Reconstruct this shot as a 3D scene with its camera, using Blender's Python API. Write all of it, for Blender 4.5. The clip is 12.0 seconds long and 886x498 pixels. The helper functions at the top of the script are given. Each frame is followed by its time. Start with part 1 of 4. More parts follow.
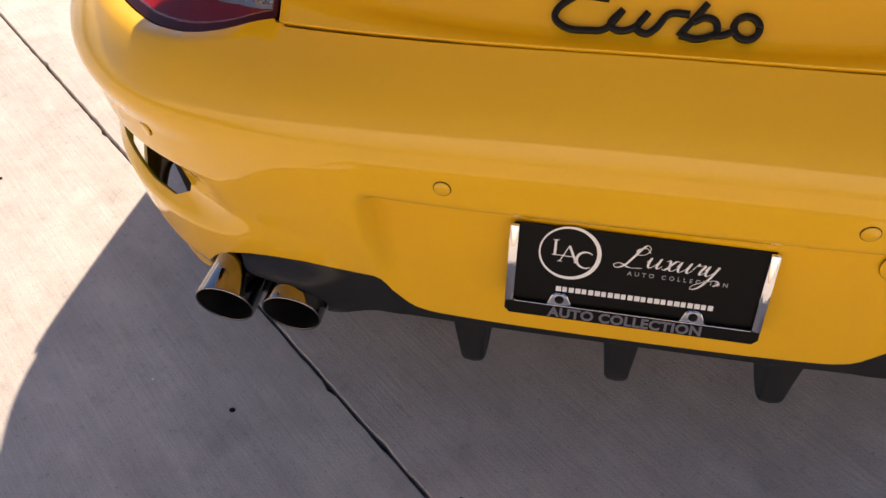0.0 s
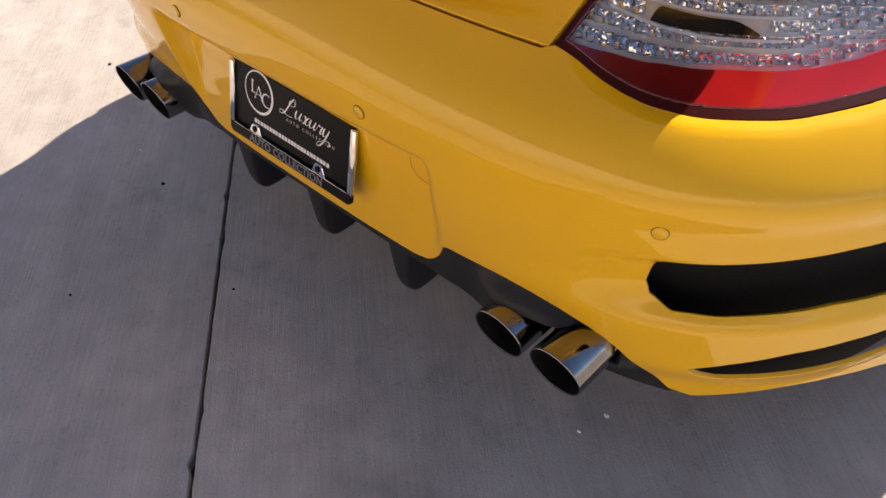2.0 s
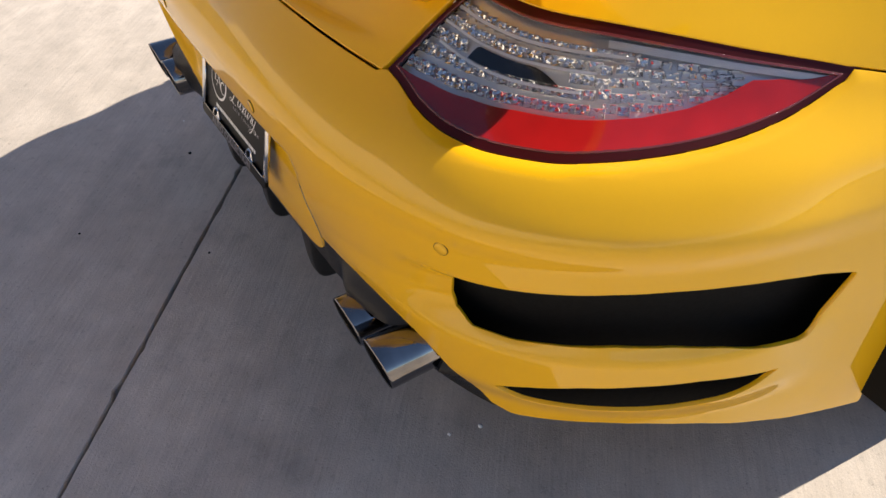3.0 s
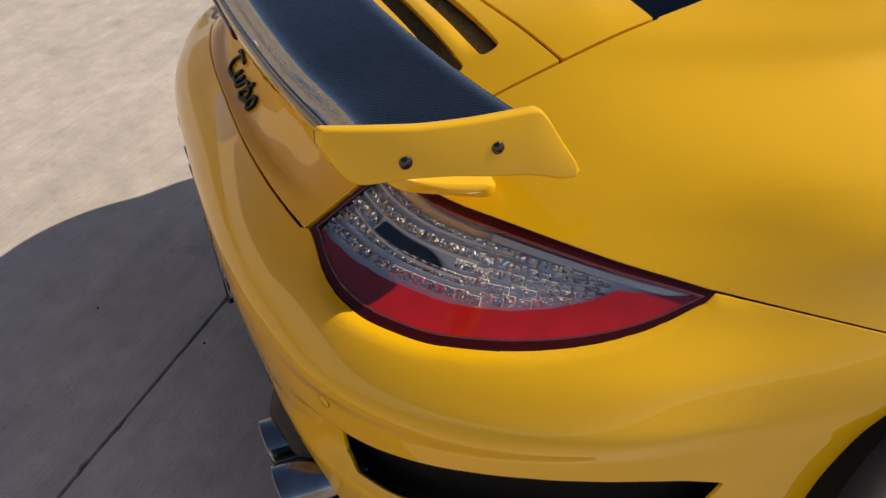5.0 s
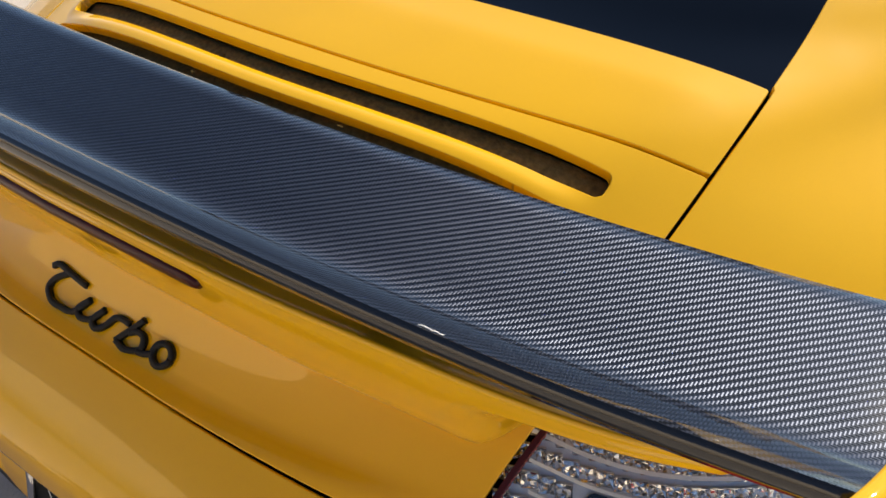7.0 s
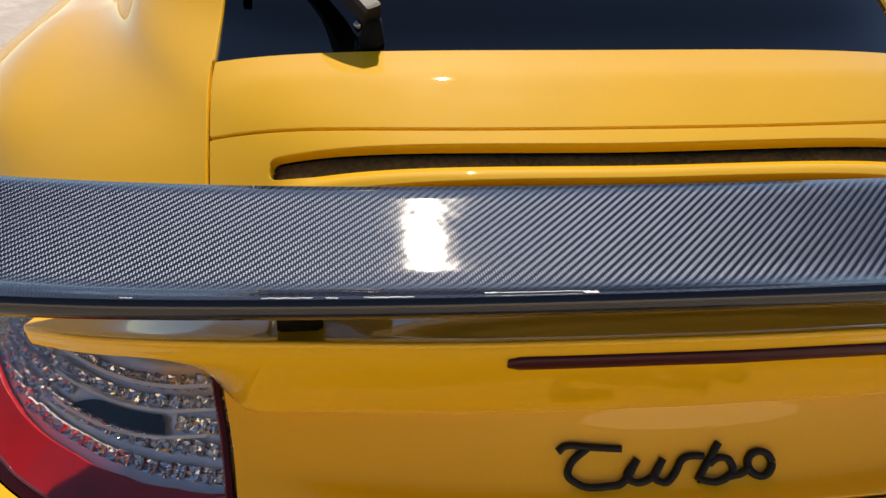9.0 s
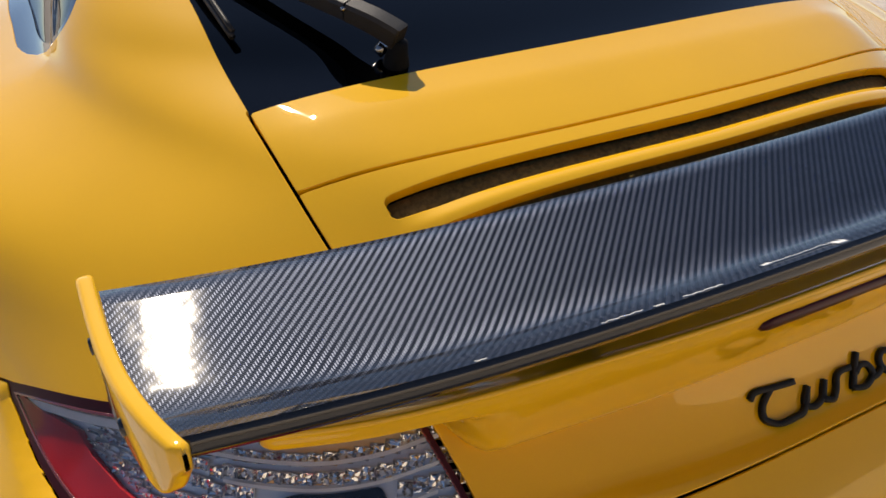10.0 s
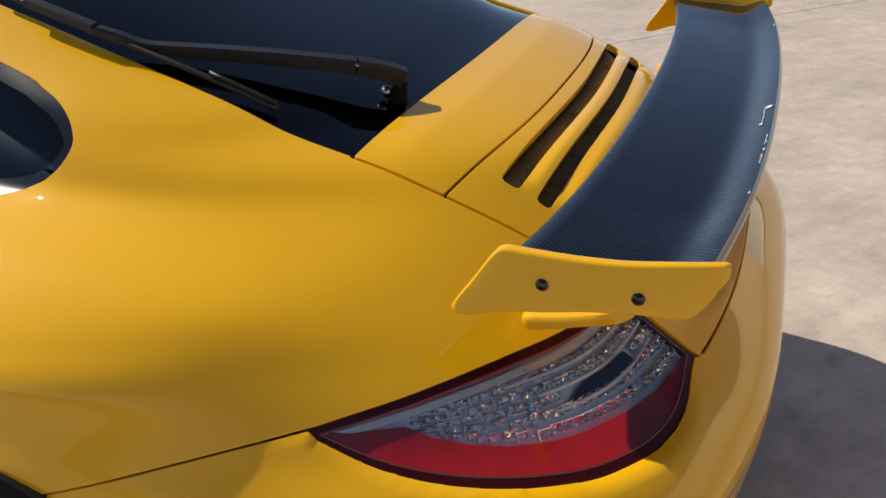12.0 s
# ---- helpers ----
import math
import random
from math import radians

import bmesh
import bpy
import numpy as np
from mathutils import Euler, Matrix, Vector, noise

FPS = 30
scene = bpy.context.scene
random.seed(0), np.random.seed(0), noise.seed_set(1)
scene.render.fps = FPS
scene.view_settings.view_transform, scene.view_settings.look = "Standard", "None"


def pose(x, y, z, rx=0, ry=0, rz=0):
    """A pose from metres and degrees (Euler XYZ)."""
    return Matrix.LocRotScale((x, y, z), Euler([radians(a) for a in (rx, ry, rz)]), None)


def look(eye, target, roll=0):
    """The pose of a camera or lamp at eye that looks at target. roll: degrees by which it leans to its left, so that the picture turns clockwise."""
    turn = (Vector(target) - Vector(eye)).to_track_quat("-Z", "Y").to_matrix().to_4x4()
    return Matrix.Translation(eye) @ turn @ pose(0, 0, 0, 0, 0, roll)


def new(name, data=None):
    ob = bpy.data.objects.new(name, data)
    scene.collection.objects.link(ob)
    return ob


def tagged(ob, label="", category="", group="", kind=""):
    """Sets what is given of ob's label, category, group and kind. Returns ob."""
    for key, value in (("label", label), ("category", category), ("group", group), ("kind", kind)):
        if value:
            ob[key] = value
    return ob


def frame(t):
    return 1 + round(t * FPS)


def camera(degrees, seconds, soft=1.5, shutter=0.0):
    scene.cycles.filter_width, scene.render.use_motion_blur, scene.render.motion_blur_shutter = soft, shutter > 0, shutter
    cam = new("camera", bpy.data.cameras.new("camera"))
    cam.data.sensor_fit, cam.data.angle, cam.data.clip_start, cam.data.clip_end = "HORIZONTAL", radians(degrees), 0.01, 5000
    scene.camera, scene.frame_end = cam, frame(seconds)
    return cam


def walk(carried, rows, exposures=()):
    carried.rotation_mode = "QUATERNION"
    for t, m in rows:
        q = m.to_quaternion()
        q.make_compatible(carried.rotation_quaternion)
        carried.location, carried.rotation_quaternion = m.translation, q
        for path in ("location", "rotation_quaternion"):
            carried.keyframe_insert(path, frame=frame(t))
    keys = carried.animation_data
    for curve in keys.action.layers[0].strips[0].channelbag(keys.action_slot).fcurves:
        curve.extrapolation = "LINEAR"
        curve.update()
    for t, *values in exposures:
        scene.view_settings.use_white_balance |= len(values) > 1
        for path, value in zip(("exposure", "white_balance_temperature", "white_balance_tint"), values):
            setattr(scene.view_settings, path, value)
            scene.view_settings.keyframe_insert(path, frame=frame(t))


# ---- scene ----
# The camera and its way
cam = camera(55.75, 12.0)
PATH = [
    (0.0, pose(-0.046, -0.623, 1.197, 45.62, 2.54, 12.17)),
    (0.5, pose(0.228, -0.666, 1.208, 47.63, 2.85, 19.21)),
    (1.0, pose(0.480, -0.658, 1.250, 49.32, 3.48, 27.73)),
    (1.5, pose(0.747, -0.569, 1.222, 48.73, 2.58, 36.00)),
    (2.0, pose(0.985, -0.497, 1.202, 47.41, 2.64, 44.72)),
    (2.5, pose(1.201, -0.377, 1.220, 47.99, 2.86, 52.86)),
    (3.0, pose(1.332, -0.222, 1.249, 49.01, 2.14, 59.10)),
    (3.2, pose(1.375, -0.138, 1.253, 49.28, 1.97, 61.57)),
    (3.6, pose(1.470, -0.029, 1.286, 50.21, 1.46, 65.87)),
    (4.0, pose(1.536, 0.031, 1.332, 51.41, 1.00, 68.65)),
    (4.4, pose(1.549, 0.051, 1.372, 52.67, 0.66, 69.70)),
    (4.8, pose(1.483, 0.042, 1.386, 53.80, 0.51, 68.79)),
    (5.0, pose(1.447, 0.031, 1.389, 54.37, 0.45, 69.15)),
    (5.5, pose(1.282, 0.005, 1.375, 55.57, 0.44, 65.39)),
    (6.0, pose(1.096, -0.047, 1.363, 55.35, 0.31, 56.57)),
    (6.5, pose(0.894, -0.107, 1.361, 54.33, 0.58, 46.02)),
    (7.0, pose(0.675, -0.165, 1.362, 53.30, -0.75, 35.21)),
    (7.5, pose(0.430, -0.280, 1.356, 54.98, -1.12, 24.50)),
    (7.7, pose(0.335, -0.326, 1.370, 55.55, -0.87, 20.67)),
    (8.1, pose(0.132, -0.386, 1.374, 56.36, -1.20, 12.53)),
    (8.5, pose(-0.076, -0.396, 1.377, 56.48, -1.74, 4.51)),
    (8.9, pose(-0.275, -0.367, 1.379, 56.33, -2.06, -3.72)),
    (9.3, pose(-0.452, -0.316, 1.381, 56.32, -1.74, -12.46)),
    (9.5, pose(-0.540, -0.317, 1.394, 56.86, -1.73, -16.78)),
    (10.0, pose(-0.732, -0.215, 1.385, 56.65, -0.34, -28.41)),
    (10.5, pose(-0.901, -0.064, 1.387, 57.03, -0.42, -43.37)),
    (11.0, pose(-1.062, 0.077, 1.405, 57.63, -0.79, -58.16)),
    (11.5, pose(-1.213, 0.170, 1.421, 59.36, -0.29, -66.53)),
    (12.0, pose(-1.496, 0.183, 1.415, 62.03, 0.43, -69.24)),
]
walk(cam, PATH, exposures=[(0.0, 0.98, 7600, 18), (1.5, 0.77, 7500, 18), (2.5, 0.87, 7300, 12), (3.0, 0.77, 7300, 11), (5.0, 0.11, 7600, 12), (6.5, 0.43, 7500, 12), (7.0, 0.58, 7500, 9), (7.5, 0.46, 7500, 13), (9.5, 0.36, 7500, 12), (10.5, 0.27, 7600, 13), (11.5, 0.36, 7600, 12), (12.0, 0.13, 7600, 13)])

# Light: a clear sky and a sun half-way up, ahead of the car
SUN_EL, SUN_AZ = 43.0, 6.5          # degrees; azimuth from +y towards +x
world = bpy.data.worlds.new("sky")
scene.world = world
world.use_nodes = True
_n, _l = world.node_tree.nodes, world.node_tree.links
_sky = _n.new("ShaderNodeTexSky")
_sky.sky_type, _sky.sun_disc = "NISHITA", False
_sky.sun_elevation, _sky.sun_rotation = radians(SUN_EL), radians(SUN_AZ)
_sky.altitude, _sky.air_density, _sky.dust_density, _sky.ozone_density = 1500.0, 0.7, 0.05, 3.0
_n["Background"].inputs["Strength"].default_value = 0.120
_l.new(_sky.outputs["Color"], _n["Background"].inputs["Color"])
sun = new("sun", bpy.data.lights.new("sun", "SUN"))
sun.data.energy, sun.data.angle, sun.data.color = 3.95, radians(0.55), (1.0, 0.95, 0.87)
_s = Vector((math.sin(radians(SUN_AZ)) * math.cos(radians(SUN_EL)), math.cos(radians(SUN_AZ)) * math.cos(radians(SUN_EL)), math.sin(radians(SUN_EL))))
sun.matrix_world = look(_s * 20, (0, 0, 0))


# ---------------------------------------------------------------- materials
def material(name, colour, rough=0.5, metal=0.0, coat=0.0, coat_rough=0.03, grain=0.0, size=40.0, dirt=0.0, dirt_size=3.0,
             bump=0.0, bump_size=200.0, spec=0.5, rough_var=0.0, random_tint=0.0):
    """A principled material with colour variation at two scales and a fine relief."""
    m = bpy.data.materials.new(name)
    m.use_nodes = True
    nt = m.node_tree
    b = nt.nodes["Principled BSDF"]
    b.inputs["Base Color"].default_value = (*colour, 1)
    b.inputs["Roughness"].default_value, b.inputs["Metallic"].default_value = rough, metal
    b.inputs["Coat Weight"].default_value, b.inputs["Coat Roughness"].default_value = coat, coat_rough
    b.inputs["Specular IOR Level"].default_value = spec
    co = nt.nodes.new("ShaderNodeTexCoord").outputs["Object"]

    def noise_at(scale, detail=4.0):
        t = nt.nodes.new("ShaderNodeTexNoise")
        t.inputs["Scale"].default_value, t.inputs["Detail"].default_value = scale, detail
        nt.links.new(co, t.inputs["Vector"])
        return t.outputs["Fac"]

    def ramp(value, lo, hi, a=0.3, z=0.7):
        r = nt.nodes.new("ShaderNodeMapRange")
        r.inputs["From Min"].default_value, r.inputs["From Max"].default_value = a, z
        r.inputs["To Min"].default_value, r.inputs["To Max"].default_value = lo, hi
        nt.links.new(value, r.inputs["Value"])
        return r.outputs["Result"]

    def times(a, c):
        k = nt.nodes.new("ShaderNodeMath")
        k.operation = "MULTIPLY"
        nt.links.new(a, k.inputs[0])
        if hasattr(c, "is_linked"):
            nt.links.new(c, k.inputs[1])
        else:
            k.inputs[1].default_value = c
        return k.outputs[0]

    fac = None
    if grain:
        fac = ramp(noise_at(size), 1 - grain, 1 + grain)
    if dirt:
        d = ramp(noise_at(dirt_size, 8.0), 1 - dirt, 1 + dirt * 0.5)
        fac = times(fac, d) if fac else d
    if random_tint:
        o = nt.nodes.new("ShaderNodeObjectInfo")
        r = ramp(o.outputs["Random"], 1 - random_tint, 1 + random_tint, 0.0, 1.0)
        fac = times(fac, r) if fac else r
    if fac:
        mix = nt.nodes.new("ShaderNodeVectorMath")
        mix.operation = "SCALE"
        mix.inputs[0].default_value = colour
        nt.links.new(fac, mix.inputs["Scale"])
        nt.links.new(mix.outputs[0], b.inputs["Base Color"])
    if rough_var:
        nt.links.new(ramp(noise_at(dirt_size * 2.3, 6.0), rough - rough_var, rough + rough_var), b.inputs["Roughness"])
    if bump:
        bn = nt.nodes.new("ShaderNodeBump")
        bn.inputs["Strength"].default_value, bn.inputs["Distance"].default_value = bump, 0.002
        nt.links.new(noise_at(bump_size), bn.inputs["Height"])
        nt.links.new(bn.outputs["Normal"], b.inputs["Normal"])
    return m


def carbon_material():
    """Twill carbon fibre in narrow tows under clear lacquer."""
    m = bpy.data.materials.new("carbon_twill")
    m.use_nodes = True
    nt = m.node_tree
    b = nt.nodes["Principled BSDF"]
    co = nt.nodes.new("ShaderNodeTexCoord").outputs["Object"]
    sep = nt.nodes.new("ShaderNodeSeparateXYZ")
    nt.links.new(co, sep.inputs[0])

    def mt(op, a, c=None):
        k = nt.nodes.new("ShaderNodeMath")
        k.operation = op
        for i, v in enumerate((a, c)):
            if v is None:
                continue
            if isinstance(v, (int, float)):
                k.inputs[i].default_value = v
            else:
                nt.links.new(v, k.inputs[i])
        return k.outputs[0]

    tow = 0.0023
    cx = mt("FLOOR", mt("DIVIDE", sep.outputs["X"], tow))
    cy = mt("FLOOR", mt("DIVIDE", sep.outputs["Y"], tow))
    step = mt("FLOORED_MODULO", mt("SUBTRACT", cx, cy), 4.0)
    warp = mt("LESS_THAN", step, 1.5)                       # 2/2 twill: warp over weft
    fx = mt("FRACT", mt("DIVIDE", sep.outputs["X"], tow))
    fy = mt("FRACT", mt("DIVIDE", sep.outputs["Y"], tow))
    hx = mt("SUBTRACT", 1.0, mt("POWER", mt("ABSOLUTE", mt("SUBTRACT", mt("MULTIPLY", fx, 2.0), 1.0)), 2.0))
    hy = mt("SUBTRACT", 1.0, mt("POWER", mt("ABSOLUTE", mt("SUBTRACT", mt("MULTIPLY", fy, 2.0), 1.0)), 2.0))
    height = mt("ADD", mt("MULTIPLY", hx, warp), mt("MULTIPLY", hy, mt("SUBTRACT", 1.0, warp)))
    bn = nt.nodes.new("ShaderNodeBump")
    bn.inputs["Strength"].default_value, bn.inputs["Distance"].default_value = 0.42, 0.0006
    nt.links.new(height, bn.inputs["Height"])
    nt.links.new(bn.outputs["Normal"], b.inputs["Normal"])
    mix = nt.nodes.new("ShaderNodeMix")
    mix.data_type = "RGBA"
    nt.links.new(warp, mix.inputs["Factor"])
    # weft dark, warp paler: the tows' different sheen is put into the colour
    mix.inputs["A"].default_value = (0.014, 0.016, 0.021, 1)
    mix.inputs["B"].default_value = (0.052, 0.059, 0.079, 1)
    nt.links.new(mix.outputs["Result"], b.inputs["Base Color"])
    b.inputs["Roughness"].default_value, b.inputs["Metallic"].default_value = 0.42, 1.0
    b.inputs["Coat Weight"].default_value, b.inputs["Coat Roughness"].default_value = 1.0, 0.05
    b.inputs["Coat IOR"].default_value = 1.42
    b.inputs["Specular Tint"].default_value = (0.15, 0.18, 0.25, 1)
    haze = nt.nodes.new("ShaderNodeTexNoise")               # old polish: the lacquer is hazier in patches
    haze.inputs["Scale"].default_value, haze.inputs["Detail"].default_value = 9.0, 5.0
    nt.links.new(co, haze.inputs["Vector"])
    dull = nt.nodes.new("ShaderNodeMapRange")
    for k, x in zip(("From Min", "From Max", "To Min", "To Max"), (0.35, 0.65, 0.03, 0.055)):
        dull.inputs[k].default_value = x
    nt.links.new(haze.outputs["Fac"], dull.inputs["Value"])
    nt.links.new(dull.outputs[0], b.inputs["Coat Roughness"])
    wave = nt.nodes.new("ShaderNodeTexNoise")               # the lacquer is not quite flat
    wave.inputs["Scale"].default_value, wave.inputs["Detail"].default_value = 22.0, 2.0
    nt.links.new(co, wave.inputs["Vector"])
    peel = nt.nodes.new("ShaderNodeBump")
    peel.inputs["Strength"].default_value, peel.inputs["Distance"].default_value = 0.28, 0.0016
    nt.links.new(wave.outputs["Fac"], peel.inputs["Height"])
    nt.links.new(peel.outputs["Normal"], b.inputs["Coat Normal"])
    return m


def concrete_material():
    """Broom-finished concrete: mottled, stained, with fine parallel strokes."""
    m = bpy.data.materials.new("broomed_concrete")
    m.use_nodes = True
    nt = m.node_tree
    b = nt.nodes["Principled BSDF"]
    co = nt.nodes.new("ShaderNodeTexCoord").outputs["Object"]

    def tex(scale, detail, stretch=None):
        t = nt.nodes.new("ShaderNodeTexNoise")
        t.inputs["Scale"].default_value, t.inputs["Detail"].default_value, t.inputs["Roughness"].default_value = scale, detail, 0.65
        if stretch:
            mp = nt.nodes.new("ShaderNodeMapping")
            turn = nt.nodes.new("ShaderNodeMapping")
            turn.inputs["Rotation"].default_value = (0, 0, radians(129))        # strokes run along the joints
            nt.links.new(co, turn.inputs["Vector"])
            mp.inputs["Scale"].default_value = stretch
            nt.links.new(turn.outputs[0], mp.inputs["Vector"])
            nt.links.new(mp.outputs[0], t.inputs["Vector"])
        else:
            nt.links.new(co, t.inputs["Vector"])
        return t.outputs["Fac"]

    def ramp(v, a, z, lo, hi):
        r = nt.nodes.new("ShaderNodeMapRange")
        for k, x in zip(("From Min", "From Max", "To Min", "To Max"), (a, z, lo, hi)):
            r.inputs[k].default_value = x
        nt.links.new(v, r.inputs["Value"])
        return r.outputs["Result"]

    def mul(a, c):
        k = nt.nodes.new("ShaderNodeMath")
        k.operation = "MULTIPLY"
        nt.links.new(a, k.inputs[0])
        nt.links.new(c, k.inputs[1])
        return k.outputs[0]

    broom = tex(9.0, 4.0, (16.0, 0.7, 1.0))
    f = mul(ramp(tex(1.3, 8.0), 0.3, 0.7, 0.82, 1.1), ramp(tex(11.0, 8.0), 0.3, 0.7, 0.86, 1.1))
    f = mul(f, ramp(broom, 0.3, 0.7, 0.91, 1.06))
    f = mul(f, ramp(tex(2.2, 5.0, (4.0, 0.6, 1.0)), 0.35, 0.7, 1.05, 0.88))      # drag marks
    f = mul(f, ramp(tex(3.7, 9.0), 0.57, 0.72, 1.0, 0.78))          # darker stains
    f = mul(f, ramp(tex(120.0, 3.0), 0.62, 0.70, 1.0, 0.70))        # specks
    f = mul(f, ramp(tex(420.0, 3.0), 0.3, 0.7, 0.88, 1.09))         # sand grain
    f = mul(f, ramp(tex(38.0, 5.0), 0.58, 0.68, 1.0, 0.86))          # small blots
    s = nt.nodes.new("ShaderNodeVectorMath")
    s.operation = "SCALE"
    s.inputs[0].default_value = (0.57, 0.508, 0.448)
    nt.links.new(f, s.inputs["Scale"])
    nt.links.new(s.outputs[0], b.inputs["Base Color"])
    b.inputs["Roughness"].default_value = 0.85
    bn = nt.nodes.new("ShaderNodeBump")
    bn.inputs["Strength"].default_value, bn.inputs["Distance"].default_value = 0.7, 0.0025
    nt.links.new(mul(broom, tex(220.0, 3.0)), bn.inputs["Height"])
    nt.links.new(bn.outputs["Normal"], b.inputs["Normal"])
    return m


def clear_material(name, colour, rough=0.03, ior=1.45):
    m = bpy.data.materials.new(name)
    m.use_nodes = True
    nt = m.node_tree
    nt.nodes.remove(nt.nodes["Principled BSDF"])
    clear, gloss, mix, fr = (nt.nodes.new(k) for k in ("ShaderNodeBsdfTransparent", "ShaderNodeBsdfGlossy", "ShaderNodeMixShader", "ShaderNodeFresnel"))
    clear.inputs["Color"].default_value = (*colour, 1)
    gloss.inputs["Roughness"].default_value, fr.inputs["IOR"].default_value = rough, ior
    nt.links.new(fr.outputs[0], mix.inputs[0])
    nt.links.new(clear.outputs[0], mix.inputs[1])
    nt.links.new(gloss.outputs[0], mix.inputs[2])
    nt.links.new(mix.outputs[0], nt.nodes["Material Output"].inputs["Surface"])
    return m


YELLOW = material("yellow_paint", (0.83, 0.455, 0.014), rough=0.5, spec=0.03, coat=1.0, coat_rough=0.015, grain=0.02, size=900.0, dirt=0.03, dirt_size=5.0, rough_var=0.05)
GAP = material("black_rubber", (0.006, 0.006, 0.006), rough=0.8, spec=0.15, grain=0.2, size=120.0, bump=0.2)
PLASTIC = material("grey_black_plastic", (0.0125, 0.0125, 0.0135), rough=0.45, spec=0.35, grain=0.15, size=300.0, dirt=0.2, dirt_size=8.0, bump=0.25, bump_size=900.0)
BLACK = material("gloss_black", (0.008, 0.008, 0.009), rough=0.15, coat=0.5, dirt=0.2, dirt_size=20.0)
MATT = material("matt_black", (0.007, 0.007, 0.007), rough=0.5, spec=0.25, grain=0.1, size=200.0)
# Brown for the slots' inside: yellow paint with the shade put into its colour
SHADED_YELLOW = material("shaded_yellow_tray", (0.26, 0.18, 0.06), rough=0.7, spec=0.2, grain=0.3, size=160.0, dirt=0.3, dirt_size=14.0, bump=0.5, bump_size=260.0)
CARBON = carbon_material()
CONCRETE = concrete_material()
CHROME = material("chrome", (0.80, 0.79, 0.78), rough=0.07, metal=1.0, dirt=0.08, dirt_size=30.0, rough_var=0.04)
SOOT = material("sooty_steel", (0.010, 0.009, 0.008), rough=0.8, spec=0.15, grain=0.3, size=60.0)
STEEL = material("tip_steel", (0.27, 0.26, 0.255), rough=0.09, metal=1.0, dirt=0.25, dirt_size=25.0, rough_var=0.06)
AMBER = material("led_chip", (0.35, 0.24, 0.14), rough=0.3, coat=0.5, grain=0.3, size=300.0)
SILVER = material("reflector_silver", (0.95, 0.95, 0.95), rough=0.22, metal=0.4, dirt=0.06, dirt_size=60.0)
FACETS = material("faceted_chrome", (0.97, 0.97, 0.97), rough=0.07, metal=0.9, dirt=0.06, dirt_size=60.0)
GUIDE = material("light_guide", (0.97, 0.97, 0.97), rough=0.22, metal=0.0, coat=0.7, dirt=0.05, dirt_size=60.0)
RED = material("red_lens", (0.56, 0.016, 0.018), rough=0.25, spec=0.2, coat=1.0, dirt=0.12, dirt_size=25.0)
DARKRED = material("dark_red_surround", (0.045, 0.002, 0.003), rough=0.35, spec=0.25, coat=0.1, dirt=0.1, dirt_size=25.0)
LENS_EDGE = material("lens_edge", (0.16, 0.03, 0.035), rough=0.15, coat=1.0, dirt=0.1, dirt_size=40.0)
LENS = clear_material("clear_lens", (0.97, 0.97, 0.96), 0.02)
TINT = clear_material("tinted_glass", (0.06, 0.065, 0.07), 0.0, 1.5)
STUCCO = material("tan_stucco", (0.78, 0.66, 0.53), rough=0.9, grain=0.08, size=12.0, dirt=0.08, dirt_size=0.6, bump=0.3, bump_size=60.0)
TYRE = material("tyre_rubber", (0.022, 0.022, 0.022), rough=0.8, grain=0.2, size=80.0, dirt=0.2, dirt_size=12.0, bump=0.3, bump_size=300.0)
WHITE = material("white_print", (0.82, 0.82, 0.80), rough=0.4, grain=0.03, size=200.0)
PALE = material("pale_grey_print", (0.42, 0.42, 0.43), rough=0.4, grain=0.05, size=300.0)
GREY = material("grey_print", (0.13, 0.13, 0.16), rough=0.35, grain=0.05, size=300.0)
PLATE = material("black_print", (0.005, 0.005, 0.005), rough=0.4, spec=0.12, coat=0.0, dirt=0.15, dirt_size=25.0)
TRIM = material("satin_trim", (0.35, 0.35, 0.35), rough=0.25, metal=1.0, dirt=0.1, dirt_size=20.0)


# ---------------------------------------------------------------- mesh helpers
def mesh_ob(name, verts, faces, mat, smooth=True):
    me = bpy.data.meshes.new(name)
    me.from_pydata(np.asarray(verts, float).tolist(), [], [list(map(int, f)) for f in faces])
    me.validate()
    if smooth:
        me.polygons.foreach_set("use_smooth", [True] * len(me.polygons))
    me.materials.append(mat)
    return new(name, me)


def part(name, geo, mat, parent, label="", smooth=True):
    """One mesh under a thing or a part. geo: (verts, faces) or a bmesh."""
    if isinstance(geo, bmesh.types.BMesh):
        me = bpy.data.meshes.new(name)
        geo.to_mesh(me)
        geo.free()
        if smooth:
            me.polygons.foreach_set("use_smooth", [True] * len(me.polygons))
        me.materials.append(mat)
        ob = new(name, me)
    else:
        ob = mesh_ob(name, *geo, mat, smooth)
    ob.parent = parent
    return tagged(ob, label=label)


def thing(name, label, category, group="", kind=""):
    return tagged(new(name), label, category, group, kind)


